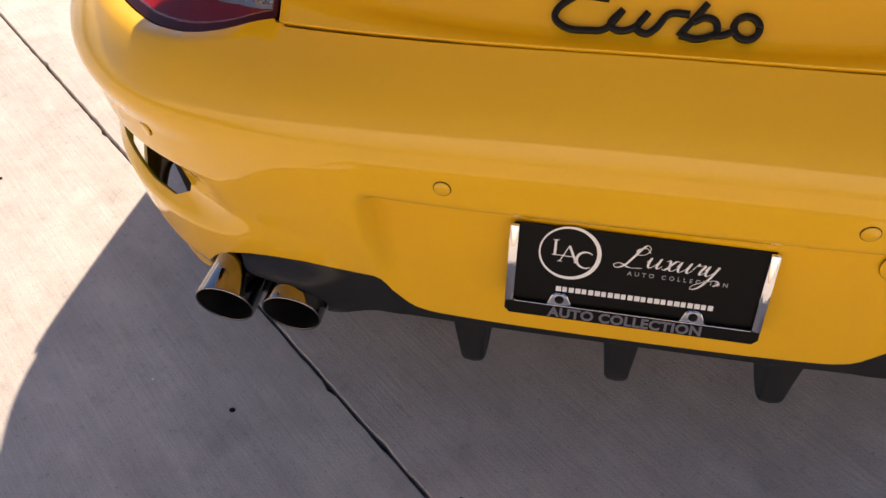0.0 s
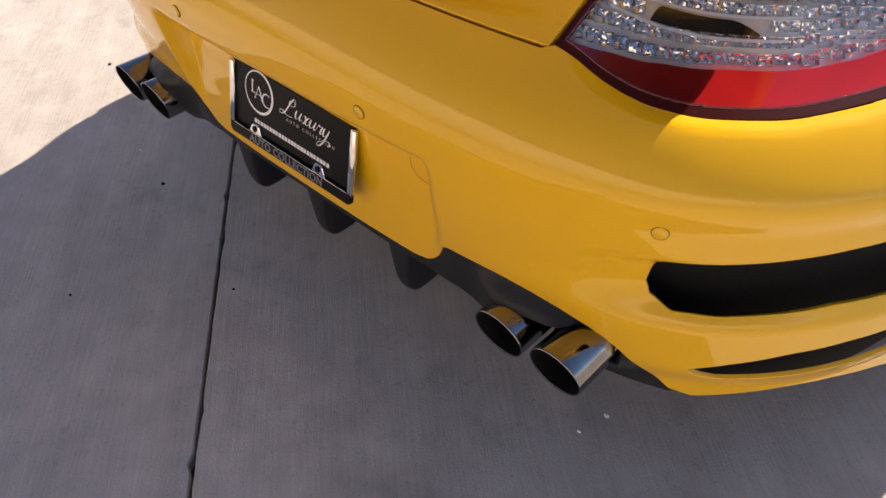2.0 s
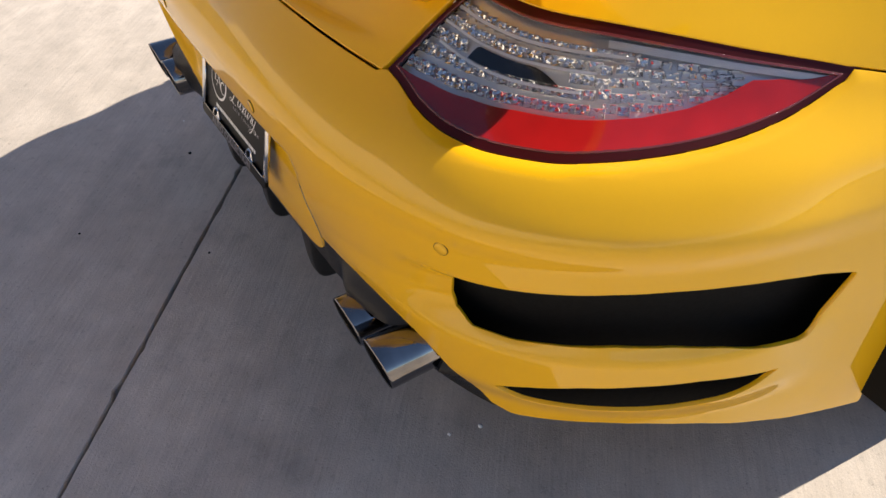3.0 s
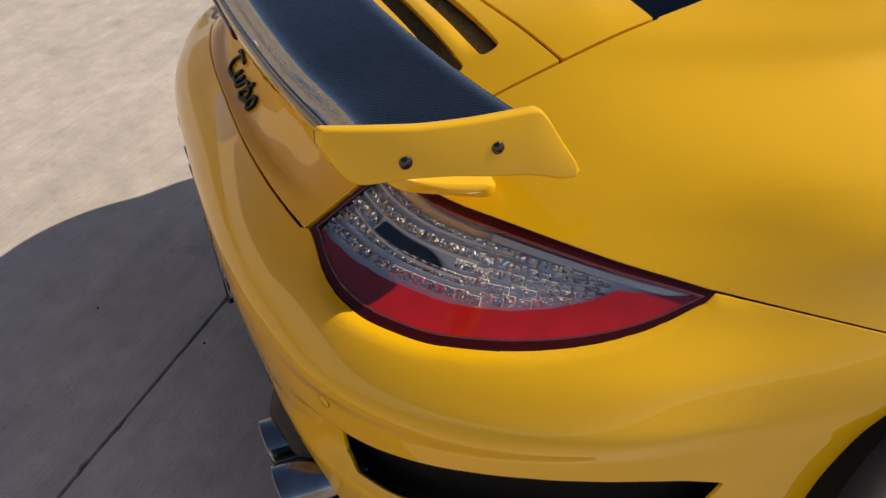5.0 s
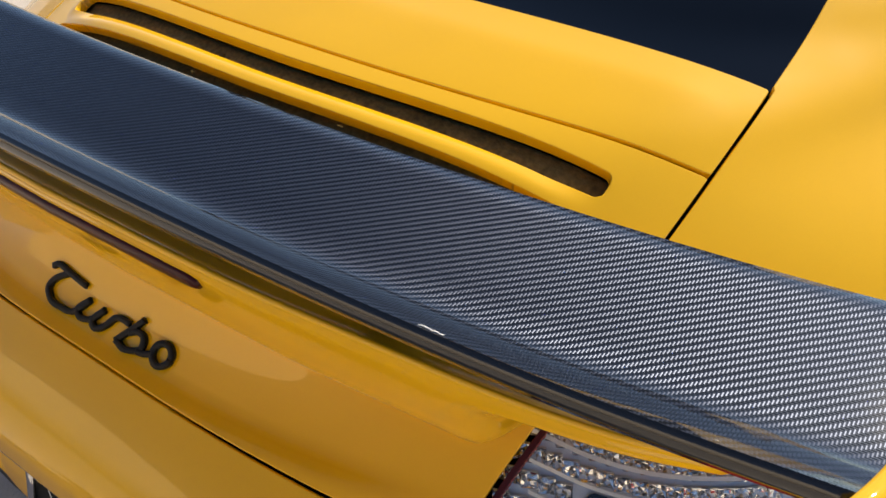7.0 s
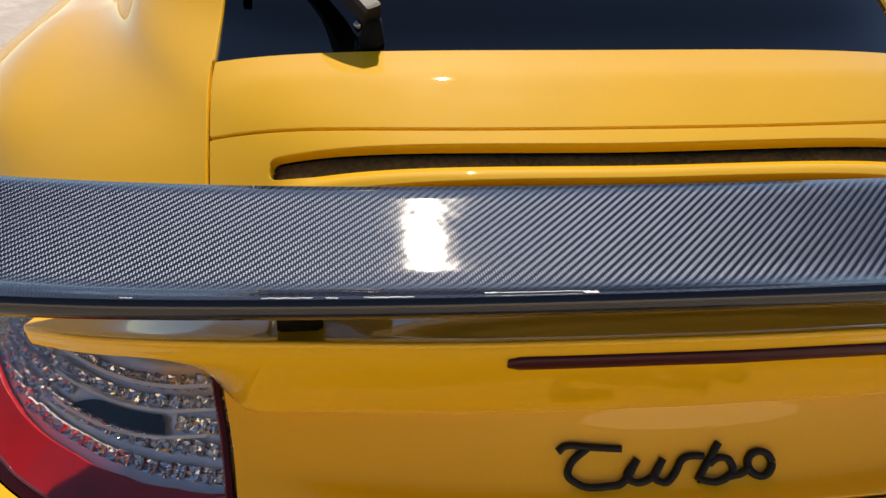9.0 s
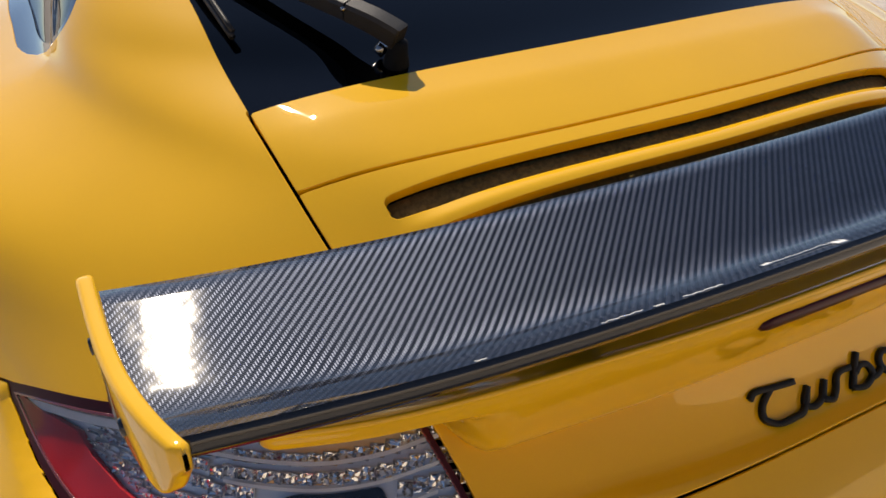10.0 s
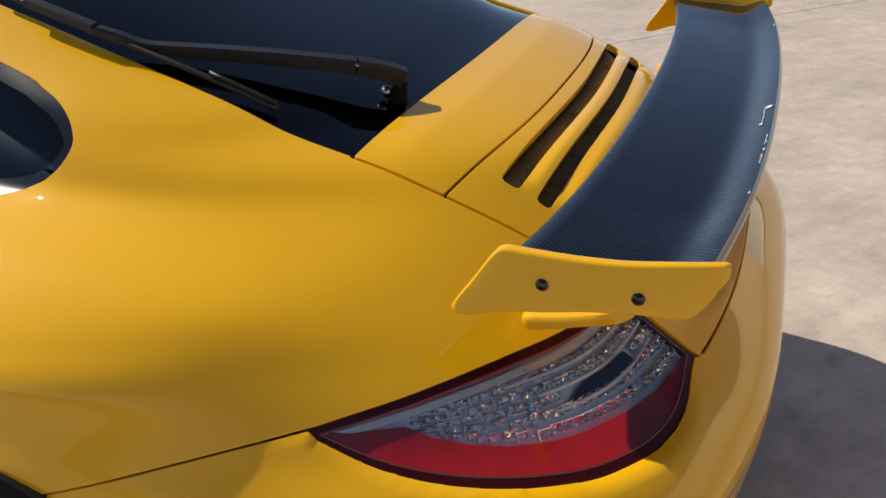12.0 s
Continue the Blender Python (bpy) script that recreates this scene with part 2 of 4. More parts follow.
def pchip(xs, ys):
    xs, ys = np.array(xs, float), np.array(ys, float)
    h, d = np.diff(xs), np.diff(ys) / np.diff(xs)
    m = np.zeros(len(xs))
    m[0], m[-1] = d[0], d[-1]
    for i in range(1, len(xs) - 1):
        if d[i - 1] * d[i] > 0:
            w1, w2 = 2 * h[i] + h[i - 1], h[i] + 2 * h[i - 1]
            m[i] = (w1 + w2) / (w1 / d[i - 1] + w2 / d[i])

    def f(x):
        x = np.clip(np.asarray(x, float), xs[0], xs[-1])
        i = np.clip(np.searchsorted(xs, x) - 1, 0, len(xs) - 2)
        t = (x - xs[i]) / h[i]
        return ((2 * t**3 - 3 * t**2 + 1) * ys[i] + (t**3 - 2 * t**2 + t) * h[i] * m[i]
                + (-2 * t**3 + 3 * t**2) * ys[i + 1] + (t**3 - t**2) * h[i] * m[i + 1])
    return f


def soft_table(xs, ys, s=0.012):
    """A smooth curve through a short table, rounded over about s."""
    g = np.linspace(xs[0], xs[-1], 2400)
    v, dx = pchip(xs, ys)(g), g[1] - g[0]
    k = int(3 * s / dx)
    w = np.exp(-0.5 * (np.arange(-k, k + 1) * dx / s) ** 2)
    p = np.r_[2 * v[0] - v[k:0:-1], v, 2 * v[-1] - v[-2:-k - 2:-1]]
    v = np.convolve(p, w / w.sum(), "valid")
    return lambda x: np.interp(x, g, v)


def smooth(x, a, b):
    t = np.clip((np.asarray(x, float) - a) / (b - a), 0, 1)
    return t * t * (3 - 2 * t)


def spline(points, n, closed=False):
    """Catmull-Rom through a few points."""
    p = np.array(points, float)
    q = np.r_[p[-1:], p, p[:2]] if closed else np.r_[2 * p[:1] - p[1:2], p, 2 * p[-1:] - p[-2:-1]]
    out = []
    for i in range(1, len(q) - 2):
        for t in np.linspace(0, 1, n, endpoint=False):
            a, b, c, d = q[i - 1], q[i], q[i + 1], q[i + 2]
            out.append(0.5 * (2 * b + (c - a) * t + (2 * a - 5 * b + 4 * c - d) * t**2 + (3 * b - a - 3 * c + d) * t**3))
    if not closed:
        out.append(p[-1])
    return np.array(out)


def signed(p, poly):
    """Signed distance of points p (n, 2) to a polygon, positive inside."""
    poly = np.array(poly, float)
    best, inside = np.full(len(p), 1e9), np.zeros(len(p), bool)
    for a, b in zip(poly, np.roll(poly, -1, 0)):
        e, w = b - a, p - a
        t = np.clip((w @ e) / (e @ e + 1e-12), 0, 1)
        best = np.minimum(best, np.hypot(*(w - t[:, None] * e).T))
        cross = (a[1] > p[:, 1]) != (b[1] > p[:, 1])
        with np.errstate(divide="ignore", invalid="ignore"):
            inside ^= cross & (p[:, 0] < (b[0] - a[0]) * (p[:, 1] - a[1]) / (b[1] - a[1]) + a[0])
    return np.where(inside, best, -best)


def clip_mesh(v, t, f):
    """The part of a triangle mesh where the values f at its corners are above 0, cut clean along f = 0."""
    ins = f >= 0
    n = ins[t].sum(1)
    keep, verts, cut = [t[n == 3]], [], {}
    base = len(v)

    def mid(a, b):
        key = (a, b) if a < b else (b, a)
        if key not in cut:
            a, b = key
            s = min(0.95, max(0.05, f[a] / (f[a] - f[b])))       # no slivers
            cut[key] = base + len(verts)
            verts.append(v[a] + s * (v[b] - v[a]))
        return cut[key]

    extra = []
    for tri in t[(n == 1) | (n == 2)]:
        for k in range(3):
            a, b, c = tri[k], tri[(k + 1) % 3], tri[(k + 2) % 3]
            if ins[a] and not ins[b] and not ins[c]:
                extra.append((a, mid(a, b), mid(a, c)))
                break
            if not ins[a] and ins[b] and ins[c]:
                p, q = mid(a, b), mid(a, c)
                extra += [(p, b, c), (p, c, q)]
                break
    tt = np.concatenate(keep + ([np.array(extra)] if extra else []))
    vv = np.concatenate([v, np.array(verts)]) if verts else v
    used, tt = np.unique(tt, return_inverse=True)
    return vv[used], tt.reshape(-1, 3)


def vertex_normals(v, t):
    fn = np.cross(v[t[:, 1]] - v[t[:, 0]], v[t[:, 2]] - v[t[:, 0]])
    n = np.zeros_like(v)
    for k in range(3):
        np.add.at(n, t[:, k], fn)
    return n / np.maximum(np.linalg.norm(n, axis=1, keepdims=True), 1e-12)


def panel(v, t, f, depth=0.014, round_edge=0.0012, shift=0.0, push=None):
    """A sheet-metal panel: the skin where f > 0, with its edges turned inwards."""
    v, t = clip_mesh(v, t, f)
    n = vertex_normals(v, t)
    v = v + n * (shift if push is None else push(v)[:, None])
    n = vertex_normals(v, t)
    e = np.sort(np.concatenate([t[:, [0, 1]], t[:, [1, 2]], t[:, [2, 0]]]), 1)
    u, first, count = np.unique(e, axis=0, return_index=True, return_counts=True)
    every = np.concatenate([t[:, [0, 1]], t[:, [1, 2]], t[:, [2, 0]]])
    rim = every[first[count == 1]]
    ids = np.unique(rim)
    # outward direction in the sheet, to break the edge with a narrow chamfer
    out = np.zeros_like(v)
    d = v[rim[:, 1]] - v[rim[:, 0]]
    for k in (0, 1):
        np.add.at(out, rim[:, k], np.cross(d, n[rim[:, k]]))
    out = out[ids] / np.maximum(np.linalg.norm(out[ids], axis=1, keepdims=True), 1e-9)
    r, m, base = round_edge, len(ids), len(v)
    rings = [v[ids], v[ids] + out * r * 0.6 - n[ids] * r * 0.25, v[ids] + out * r - n[ids] * r, v[ids] + out * r - n[ids] * depth]
    at = {a: i for i, a in enumerate(ids)}
    quads = [(base + k * m + at[b], base + k * m + at[a], base + (k + 1) * m + at[a], base + (k + 1) * m + at[b])
             for k in range(3) for a, b in rim]
    return np.concatenate([v] + rings), t.tolist() + quads


def tube(path, radius, sides=12, caps=True):
    """A round bar along a path; radius a number or one a point."""
    p = np.array(path, float)
    r = np.broadcast_to(np.asarray(radius, float), (len(p),))
    d = np.gradient(p, axis=0)
    d /= np.maximum(np.linalg.norm(d, axis=1, keepdims=True), 1e-9)
    up = np.array([0.0, 0, 1]) if abs(d[0][2]) < 0.9 else np.array([1.0, 0, 0])
    verts, faces = [], []
    for i in range(len(p)):
        s = np.cross(d[i], up)
        s /= np.linalg.norm(s)
        w = np.cross(s, d[i])
        for k in range(sides):
            a = 2 * math.pi * k / sides
            verts.append(p[i] + r[i] * (math.cos(a) * s + math.sin(a) * w))
    for i in range(len(p) - 1):
        for k in range(sides):
            j = (k + 1) % sides
            faces.append((i * sides + k, i * sides + j, (i + 1) * sides + j, (i + 1) * sides + k))
    if caps:
        faces += [tuple(range(sides))[::-1], tuple(range((len(p) - 1) * sides, len(p) * sides))]
    return np.array(verts), faces


def loft(sections, closed=True, caps=True):
    """Quads through a row of equal point loops."""
    s = np.array(sections, float)
    n, m = s.shape[:2]
    faces = []
    for i in range(n - 1):
        for k in range(m if closed else m - 1):
            j = (k + 1) % m
            faces.append((i * m + k, i * m + j, (i + 1) * m + j, (i + 1) * m + k))
    if caps and closed:
        faces += [tuple(range(m))[::-1], tuple(range((n - 1) * m, n * m))]
    return s.reshape(-1, 3), faces


def box(lo, hi, bevel=0.003):
    bm = bmesh.new()
    bmesh.ops.create_cube(bm, size=1)
    for q in bm.verts:
        q.co = Vector([lo[i] + (q.co[i] + 0.5) * (hi[i] - lo[i]) for i in range(3)])
    if bevel:
        bmesh.ops.bevel(bm, geom=list(bm.edges), offset=bevel, segments=2, affect="EDGES")
    return bm


def join(*geos):
    verts, faces, n = [], [], 0
    for v, f in geos:
        verts.append(np.asarray(v, float))
        faces += [tuple(int(i) + n for i in q) for q in f]
        n += len(v)
    return np.concatenate(verts), faces


def prism(outline, at, thick, bevel=0.0015):
    """An outline (a, b) extruded by thick about the surface at(a, b, depth), with broken edges."""
    o = np.array(outline, float)
    c = o.mean(0)
    inner = c + (o - c) * (1 - bevel / np.maximum(np.linalg.norm(o - c, axis=1, keepdims=True), 1e-6))
    rows = [[at(a, b, d) for a, b in ring] for ring, d in ((inner, 0.0), (o, bevel), (o, thick - bevel), (inner, thick))]
    v, f = loft(rows)
    return v, f


# ---------------------------------------------------------------- the ground
JOINT_DIR = Vector((0.777, -0.629, 0))
JOINT_NOR = Vector((0.629, 0.777, 0))
JOINT_AT = Vector((-0.578, 0.270, 0))
SLAB = 3.6
ground = tagged(new("ground"), "pale broom-finished concrete slabs with saw-cut joints, sunlit and stained", "ground", kind="structure")


def slab(i):
    """One long slab between two saw-cut joints, its edges a little ragged."""
    rng = random.Random(i)
    a, b = JOINT_AT + JOINT_NOR * (SLAB * i), JOINT_AT + JOINT_NOR * (SLAB * (i + 1))
    verts, faces, steps = [], [], []
    x = -60.0
    while x < 60:
        steps.append(x)
        x += 0.022 if abs(x) < 3 and i in (-1, 0) else 1.5
    for s in steps:
        w0, w1 = (0.0022 + rng.uniform(-0.0008, 0.0012) + (rng.uniform(0.002, 0.007) if rng.random() < 0.05 else 0) for _ in range(2))
        for base, w, sign in ((a, w0, 1), (b, w1, -1)):
            for off, z in ((w, -0.03), (w + 0.0005, -0.004), (w + 0.0025, 0.0)):
                verts.append(base + JOINT_DIR * s + JOINT_NOR * (sign * off) + Vector((0, 0, z)))
    n = 6
    order = [0, 1, 2, 5, 4, 3]
    for k in range(len(steps) - 1):
        for p, q in zip(order, order[1:]):
            faces.append((k * n + p, (k + 1) * n + p, (k + 1) * n + q, k * n + q))
    return np.array(verts), faces


for _i in range(-14, 14):
    part("concrete_slab", slab(_i), CONCRETE, ground, smooth=False)
part("joint_filler", ([(-300, -300, -0.024), (300, -300, -0.024), (300, 300, -0.024), (-300, 300, -0.024)], [(0, 1, 2, 3)]),
     material("joint_dirt", (0.05, 0.045, 0.04), rough=0.95, grain=0.3, size=90.0, dirt=0.3, dirt_size=4.0), ground)

# Plain unseen walls behind and beside the camera, added for warm bounce and reflections
for _name, _lo, _hi in (("wall_south", (-22, -12.3, 0), (22, -12, 6.2)), ("wall_west", (-14.3, -12, 0), (-14, 14, 2.6))):
    _w = part(_name, box(_lo, _hi, 0.02), STUCCO, None)
    tagged(_w, "plain tan stucco wall out of view, added for bounce light and reflections", "wall", kind="structure")

# ---------------------------------------------------------------- the car's skin
# Level contours: at each height a superellipse round the tail, straight flanks and a rounded nose.
ZS = [.16, .25, .33, .41, .50, .58, .62, .645, .67, .70, .73, .762, .80, .85, .90, .95, 1.0, 1.04, 1.075, 1.15, 1.22, 1.27, 1.29, 1.302]
TAIL_Y = soft_table(ZS, [.122, .114, .106, .094, .074, .062, .059, .058, .064, .081, .108, .145, .186, .226, .275, .348, .470, .710, .825, 1.07, 1.28, 1.50, 1.65, 1.95], .008)
HALF_W = soft_table(ZS, [.945, .955, .96, .963, .966, .968, .968, .967, .966, .964, .959, .945, .918, .87, .785, .695, .632, .61, .595, .565, .53, .48, .42, .25])
POWER = soft_table(ZS, [3.5, 3.5, 3.5, 3.5, 3.5, 3.5, 3.5, 3.4, 3.2, 3.0, 2.65, 2.5, 2.5, 2.35, 2.3, 2.35, 2.55, 3.0, 3.7, 3.6, 3.2, 2.8, 2.6, 2.6])
FLANK_Y = soft_table(ZS, [1.1] * 17 + [1.2, 1.33, 1.55, 1.75, 1.95, 2.05, 2.3], .015)
NOSE_Y = soft_table([.16, .4, .55, .66, .75, .85, .92, 1.0, 1.1, 1.2, 1.27, 1.302], [4.36, 4.45, 4.45, 4.38, 4.15, 3.75, 3.4, 3.2, 2.98, 2.76, 2.6, 2.5], .03)


def skin(psi, z, off=0.0):
    """The tail's surface at the plan angle psi (degrees from straight back, + to the right) and height z, moved out by off."""
    psi, z = np.broadcast_arrays(np.radians(np.asarray(psi, float)), np.asarray(z, float))

    def at(p, h):
        a, n, b = HALF_W(h), POWER(h), FLANK_Y(h) - TAIL_Y(h)
        r = ((np.abs(np.sin(p)) / a) ** n + (np.abs(np.cos(p)) / b) ** n) ** (-1 / n)
        return np.stack([r * np.sin(p), FLANK_Y(h) - r * np.cos(p), h], -1)

    q = at(psi, z)
    if np.any(off):
        e = 1e-3
        n = np.cross(at(psi + e, z) - at(psi - e, z), at(psi, z + e) - at(psi, z - e))
        n /= np.linalg.norm(n, axis=-1, keepdims=True)
        q = q + n * np.asarray(off)[..., None] if np.ndim(off) else q + n * off
    return q


def psi_of(v):
    return np.degrees(np.arctan2(np.abs(v[:, 0]), 1.1 - v[:, 1]))


def build_skin(cols=320, dz=0.006, dy=0.018):
    zs = list(np.arange(0.16, 0.52, dz)) + list(np.arange(0.52, 0.64, dz * 0.6)) + list(np.arange(0.64, 0.95, dz))
    probe = np.linspace(0.95, 1.302, 1500)
    y = TAIL_Y(probe)
    zs += list(np.interp(np.concatenate([np.arange(y[0], 0.76, dy / 3), np.arange(0.76, y[-1], dy)]), y, probe)) + [1.302]
    rows = []
    for z in zs:
        a, y1, yn = float(HALF_W(z)), float(FLANK_Y(z)), float(NOSE_Y(z))
        rear = skin(np.linspace(-90, 90, cols), z)
        y2 = max(y1 + 0.05, yn - 1.0)
        fl = np.array([(a * (1 - 0.05 * math.sin(math.pi * s)), y1 + (y2 - y1) * s, z) for s in np.linspace(0, 1, 36)[1:]])
        an = np.radians(np.linspace(0, 180, 40))[1:-1]
        r = ((np.abs(np.cos(an)) / a) ** 2.4 + (np.abs(np.sin(an)) / (yn - y2)) ** 2.4) ** (-1 / 2.4)
        nose = np.stack([r * np.cos(an), y2 + r * np.sin(an), np.full(len(an), z)], -1)
        rows.append(np.concatenate([rear, fl, nose, fl[::-1] * (-1, 1, 1)]))
    g = np.array(rows)
    n, m = g.shape[:2]
    i, k = np.meshgrid(np.arange(n - 1), np.arange(m), indexing="ij")
    j = (k + 1) % m
    a, b, c, d = i * m + k, i * m + j, (i + 1) * m + j, (i + 1) * m + k
    t = np.concatenate([np.stack([a, b, c], -1).reshape(-1, 3), np.stack([a, c, d], -1).reshape(-1, 3)])
    v = g.reshape(-1, 3)
    top = len(v)
    v = np.concatenate([v, [(0, 2.2, 1.303)]])
    t = np.concatenate([t, [((n - 1) * m + q, (n - 1) * m + (q + 1) % m, top) for q in range(m)]])
    return v, t


SV, ST = build_skin()
# The number-plate recess, pressed into the bumper.
_ax = np.abs(SV[:, 0])
_rear = SV[:, 1] < 0.6
_dep = soft_table([.16, .33, .40, .44, .50, .53, .545, .556, .565, .574, .583, .592, .70], [0, 0.002, 0.010, 0.020, 0.034, 0.040, 0.041, 0.034, 0.024, 0.012, 0.004, 0.0, 0.0], .005)(np.clip(SV[:, 2], .16, .70))
_pressed = _rear * smooth(_ax + 0.10 * (0.57 - SV[:, 2]), 0.357, 0.333) * _dep
# Haunches over the rear wheels


HAUNCH = soft_table([.16, .60, .70, .762, .80, .85, .88, .90, .92, .95, .98, 1.302], [.058, .058, .057, .066, .085, .136, .172, .180, .170, .095, .018, 0], .012)


def haunch(v):
    """Side stretch: the hip reaches further back along its shoulder than lower down."""
    y, z = v[:, 1], v[:, 2]
    high = smooth(z, 0.74, 0.92)
    grow = high * smooth(y, 0.34, 1.06) + (1 - high) * smooth(y, 0.56, 1.04)
    return 1 + HAUNCH(np.clip(z, .16, 1.302)) * grow * smooth(y, 1.95, 1.45)


def hip(v):
    """Lift of the rounded hip over the rear wheel."""
    x, y, z = np.abs(v[:, 0]), v[:, 1], v[:, 2]
    crest = 0.012 * np.exp(-((x - 0.850) / 0.070) ** 2)
    return crest * smooth(y, 0.45, 0.80) * smooth(y, 1.9, 1.3) * smooth(z, 0.845, 0.90)


PILLAR_OUT = pchip([.88, .92, .95, .98, 1.03, 1.08, 1.15, 1.302], [0, .020, .045, .060, .068, .062, .030, 0])


def cabin_out(v):
    """The cabin's sides stand further out than the tail's contours."""
    x, z = np.abs(v[:, 0]), v[:, 2]
    return np.sign(v[:, 0]) * PILLAR_OUT(z) * smooth(x, 0.46, 0.64) * smooth(v[:, 1], 0.60, 1.16)


SV[:, 0] *= haunch(SV)
SV[:, 0] += cabin_out(SV)
SV[:, 2] += hip(SV)
SV[:, 1] += _pressed

# Lines on the skin
LID_HALF = pchip([.70, .745, .782, .844, .928, .967, 1.013, 1.05, 1.09, 1.15, 1.22, 1.27], [.46, .463, .469, .486, .503, .512, .519, .519, .517, .512, .502, .44])
LAMP_LOW = soft_table([20, 26.4, 28.4, 31.0, 34.1, 37.6, 41.1, 45.3, 49.2, 53.0, 56.8, 61.7, 66.4], [.772, .752, .744, .728, .716, .711, .711, .716, .723, .733, .749, .786, .822], 0.5)
LAMP_TOP = soft_table([20, 28, 31, 34, 38.6, 44.6, 49.5, 54.2, 58.6, 61.7, 66.4], [.862, .860, .856, .845, .834, .829, .822, .812, .801, .791, .774], 0.5)
SIDE_SEAM = pchip([60, 62, 70.3, 78.1, 84.9, 92], [.793, .788, .762, .727, .683, .62])


def lid_low(x):
    return 0.762 - 0.018 * (np.abs(x) / 0.46) ** 2


def seam_y(x):
    return 0.518 + 0.060 * (np.abs(x) / 0.51) ** 2.7


SLOTS = (0.4735, 0.4200)


def slot_y(x, middle):
    return middle + 0.029 * (np.abs(x) / 0.44) ** 1.8


def window_y(x):
    return 0.703 + 0.021 * (np.abs(x) / 0.521) ** 2.3


def bumper_low(x):
    return np.interp(np.abs(x), [0, .16, .27, .295, .312, .326, .336, .344, .40, .46, .51, .55, .59, .625, .655, .69, .72, .77, .82, .86, .893, .93, .95, 1.0],
                     [.334, .335, .337, .342, .352, .370, .390, .406, .409, .412, .407, .397, .379, .351, .311, .254, .241, .253, .263, .267, .264, .240, .240, .236])


PSI_M = 0.0165        # metres a degree of psi
UPPER_VENT = [(35.7, .538), (35.1, .505), (34.9, .472), (35.3, .454), (36.8, .440), (40, .439), (43.2, .445), (47, .453), (51, .450), (54.7, .441), (58, .427), (60.9, .412), (61.5, .417), (64.1, .518), (64.0, .524), (60.8, .541), (57.7, .552), (54, .560), (50.2, .564), (46.7, .562), (43.2, .555), (39.5, .547)]
LOWER_VENT = [(38.6, .330), (39.6, .314), (40.9, .303), (43, .306), (45.3, .310), (48.5, .314), (51.5, .317), (55.5, .326), (57.8, .342), (59.7, .365), (56.5, .377), (53.2, .384), (49, .382), (45.1, .373), (41.5, .352)]
WHEEL_Y, WHEEL_Z, ARCH_A, ARCH_B = 1.16, 0.335, 0.398, 0.412
FRONT_WHEEL_Y = 3.51


def uv(poly):
    return np.array(poly, float) * (PSI_M, 1.0)


def arch_ratio(dy, z):
    """1 on the edge of a wheel opening, a slightly squared ellipse."""
    return ((np.abs(dy) / ARCH_A) ** 2.6 + (np.abs(z - WHEEL_Z) / ARCH_B) ** 2.6) ** (1 / 2.6)


def fields(v):
    """Signed distances from the lines on the skin, in metres."""
    x, y, z = np.abs(v[:, 0]), v[:, 1], v[:, 2]
    psi = psi_of(v)
    d = {}
    lidx = LID_HALF(z)
    back = y < 1.16
    lamp_in = x - lidx - 0.0035
    d["lamp"] = np.where(back, np.minimum.reduce([lamp_in, (z - LAMP_LOW(psi)) * 0.9, (LAMP_TOP(psi) - z) * 0.9]), -1)
    top = np.where(x < lidx, lid_low(x), np.where(psi < 61.3, LAMP_LOW(psi), SIDE_SEAM(psi)))
    d["below"] = np.where(back, np.where(z < 0.9, top - z, -1), -1)
    d["lid"] = np.where(back, np.minimum.reduce([lidx - x, z - lid_low(x), np.where(z > 0.9, seam_y(x) - y, 1)]), -1)
    d["deck"] = np.where(z > 0.9, np.minimum.reduce([lidx - x, y - seam_y(x), window_y(x) - y]), -1)
    d["window"] = np.where(z > 0.95, np.minimum.reduce([lidx - x, y - window_y(x), (1.262 - z) * 2.2, 1.7 - y]), -1)
    d["slot"] = np.full(len(v), -1.0)
    for middle in SLOTS:                       # two long rounded slots with a bar between them
        q = np.stack([np.abs(x) - 0.424, np.abs(y - slot_y(x, middle)) - (0.0058 if middle == SLOTS[0] else 0.0028)], -1)
        one = 0.010 - np.hypot(*np.maximum(q, 0).T) - np.minimum(q.max(1), 0)
        d["slot"] = np.where((z > 0.88) & (y < 0.7), np.maximum(d["slot"], one), -1)
    p2 = np.stack([psi * PSI_M, z], -1)
    d["vent"] = np.where(back, np.maximum(signed(p2, uv(UPPER_VENT)), signed(p2, uv(LOWER_VENT))), -1)
    arch = np.minimum(arch_ratio(y - WHEEL_Y, z), arch_ratio(y - FRONT_WHEEL_Y, z)) * ARCH_A - ARCH_A
    d["arch"] = np.where(x > 0.45, arch, 1)
    d["low"] = np.where(y < 1.16, z - bumper_low(x) + 0.075 * smooth(y, 0.30, 0.80), z - 0.20)
    side = spline([(1.102, 1.036), (1.112, 1.062), (1.145, 1.086), (1.191, 1.103), (1.262, 1.123), (1.6, 1.195), (1.9, 1.22), (2.3, 1.225), (2.75, 1.1), (3.05, .985),
                   (3.0, .955), (2.0, .955), (1.40, .964), (1.250, .968), (1.170, .980), (1.125, 1.002)], 4, True)
    d["side"] = np.where((x > 0.3) & (z > 0.9), signed(np.stack([y, z], -1), side), -1)
    screen = np.minimum.reduce([z - 0.955, 1.26 - z, 0.52 - x * (1 - (z - 1.0) * 0.2)])
    d["screen"] = np.where(y > 2.2, screen, -1)
    return d


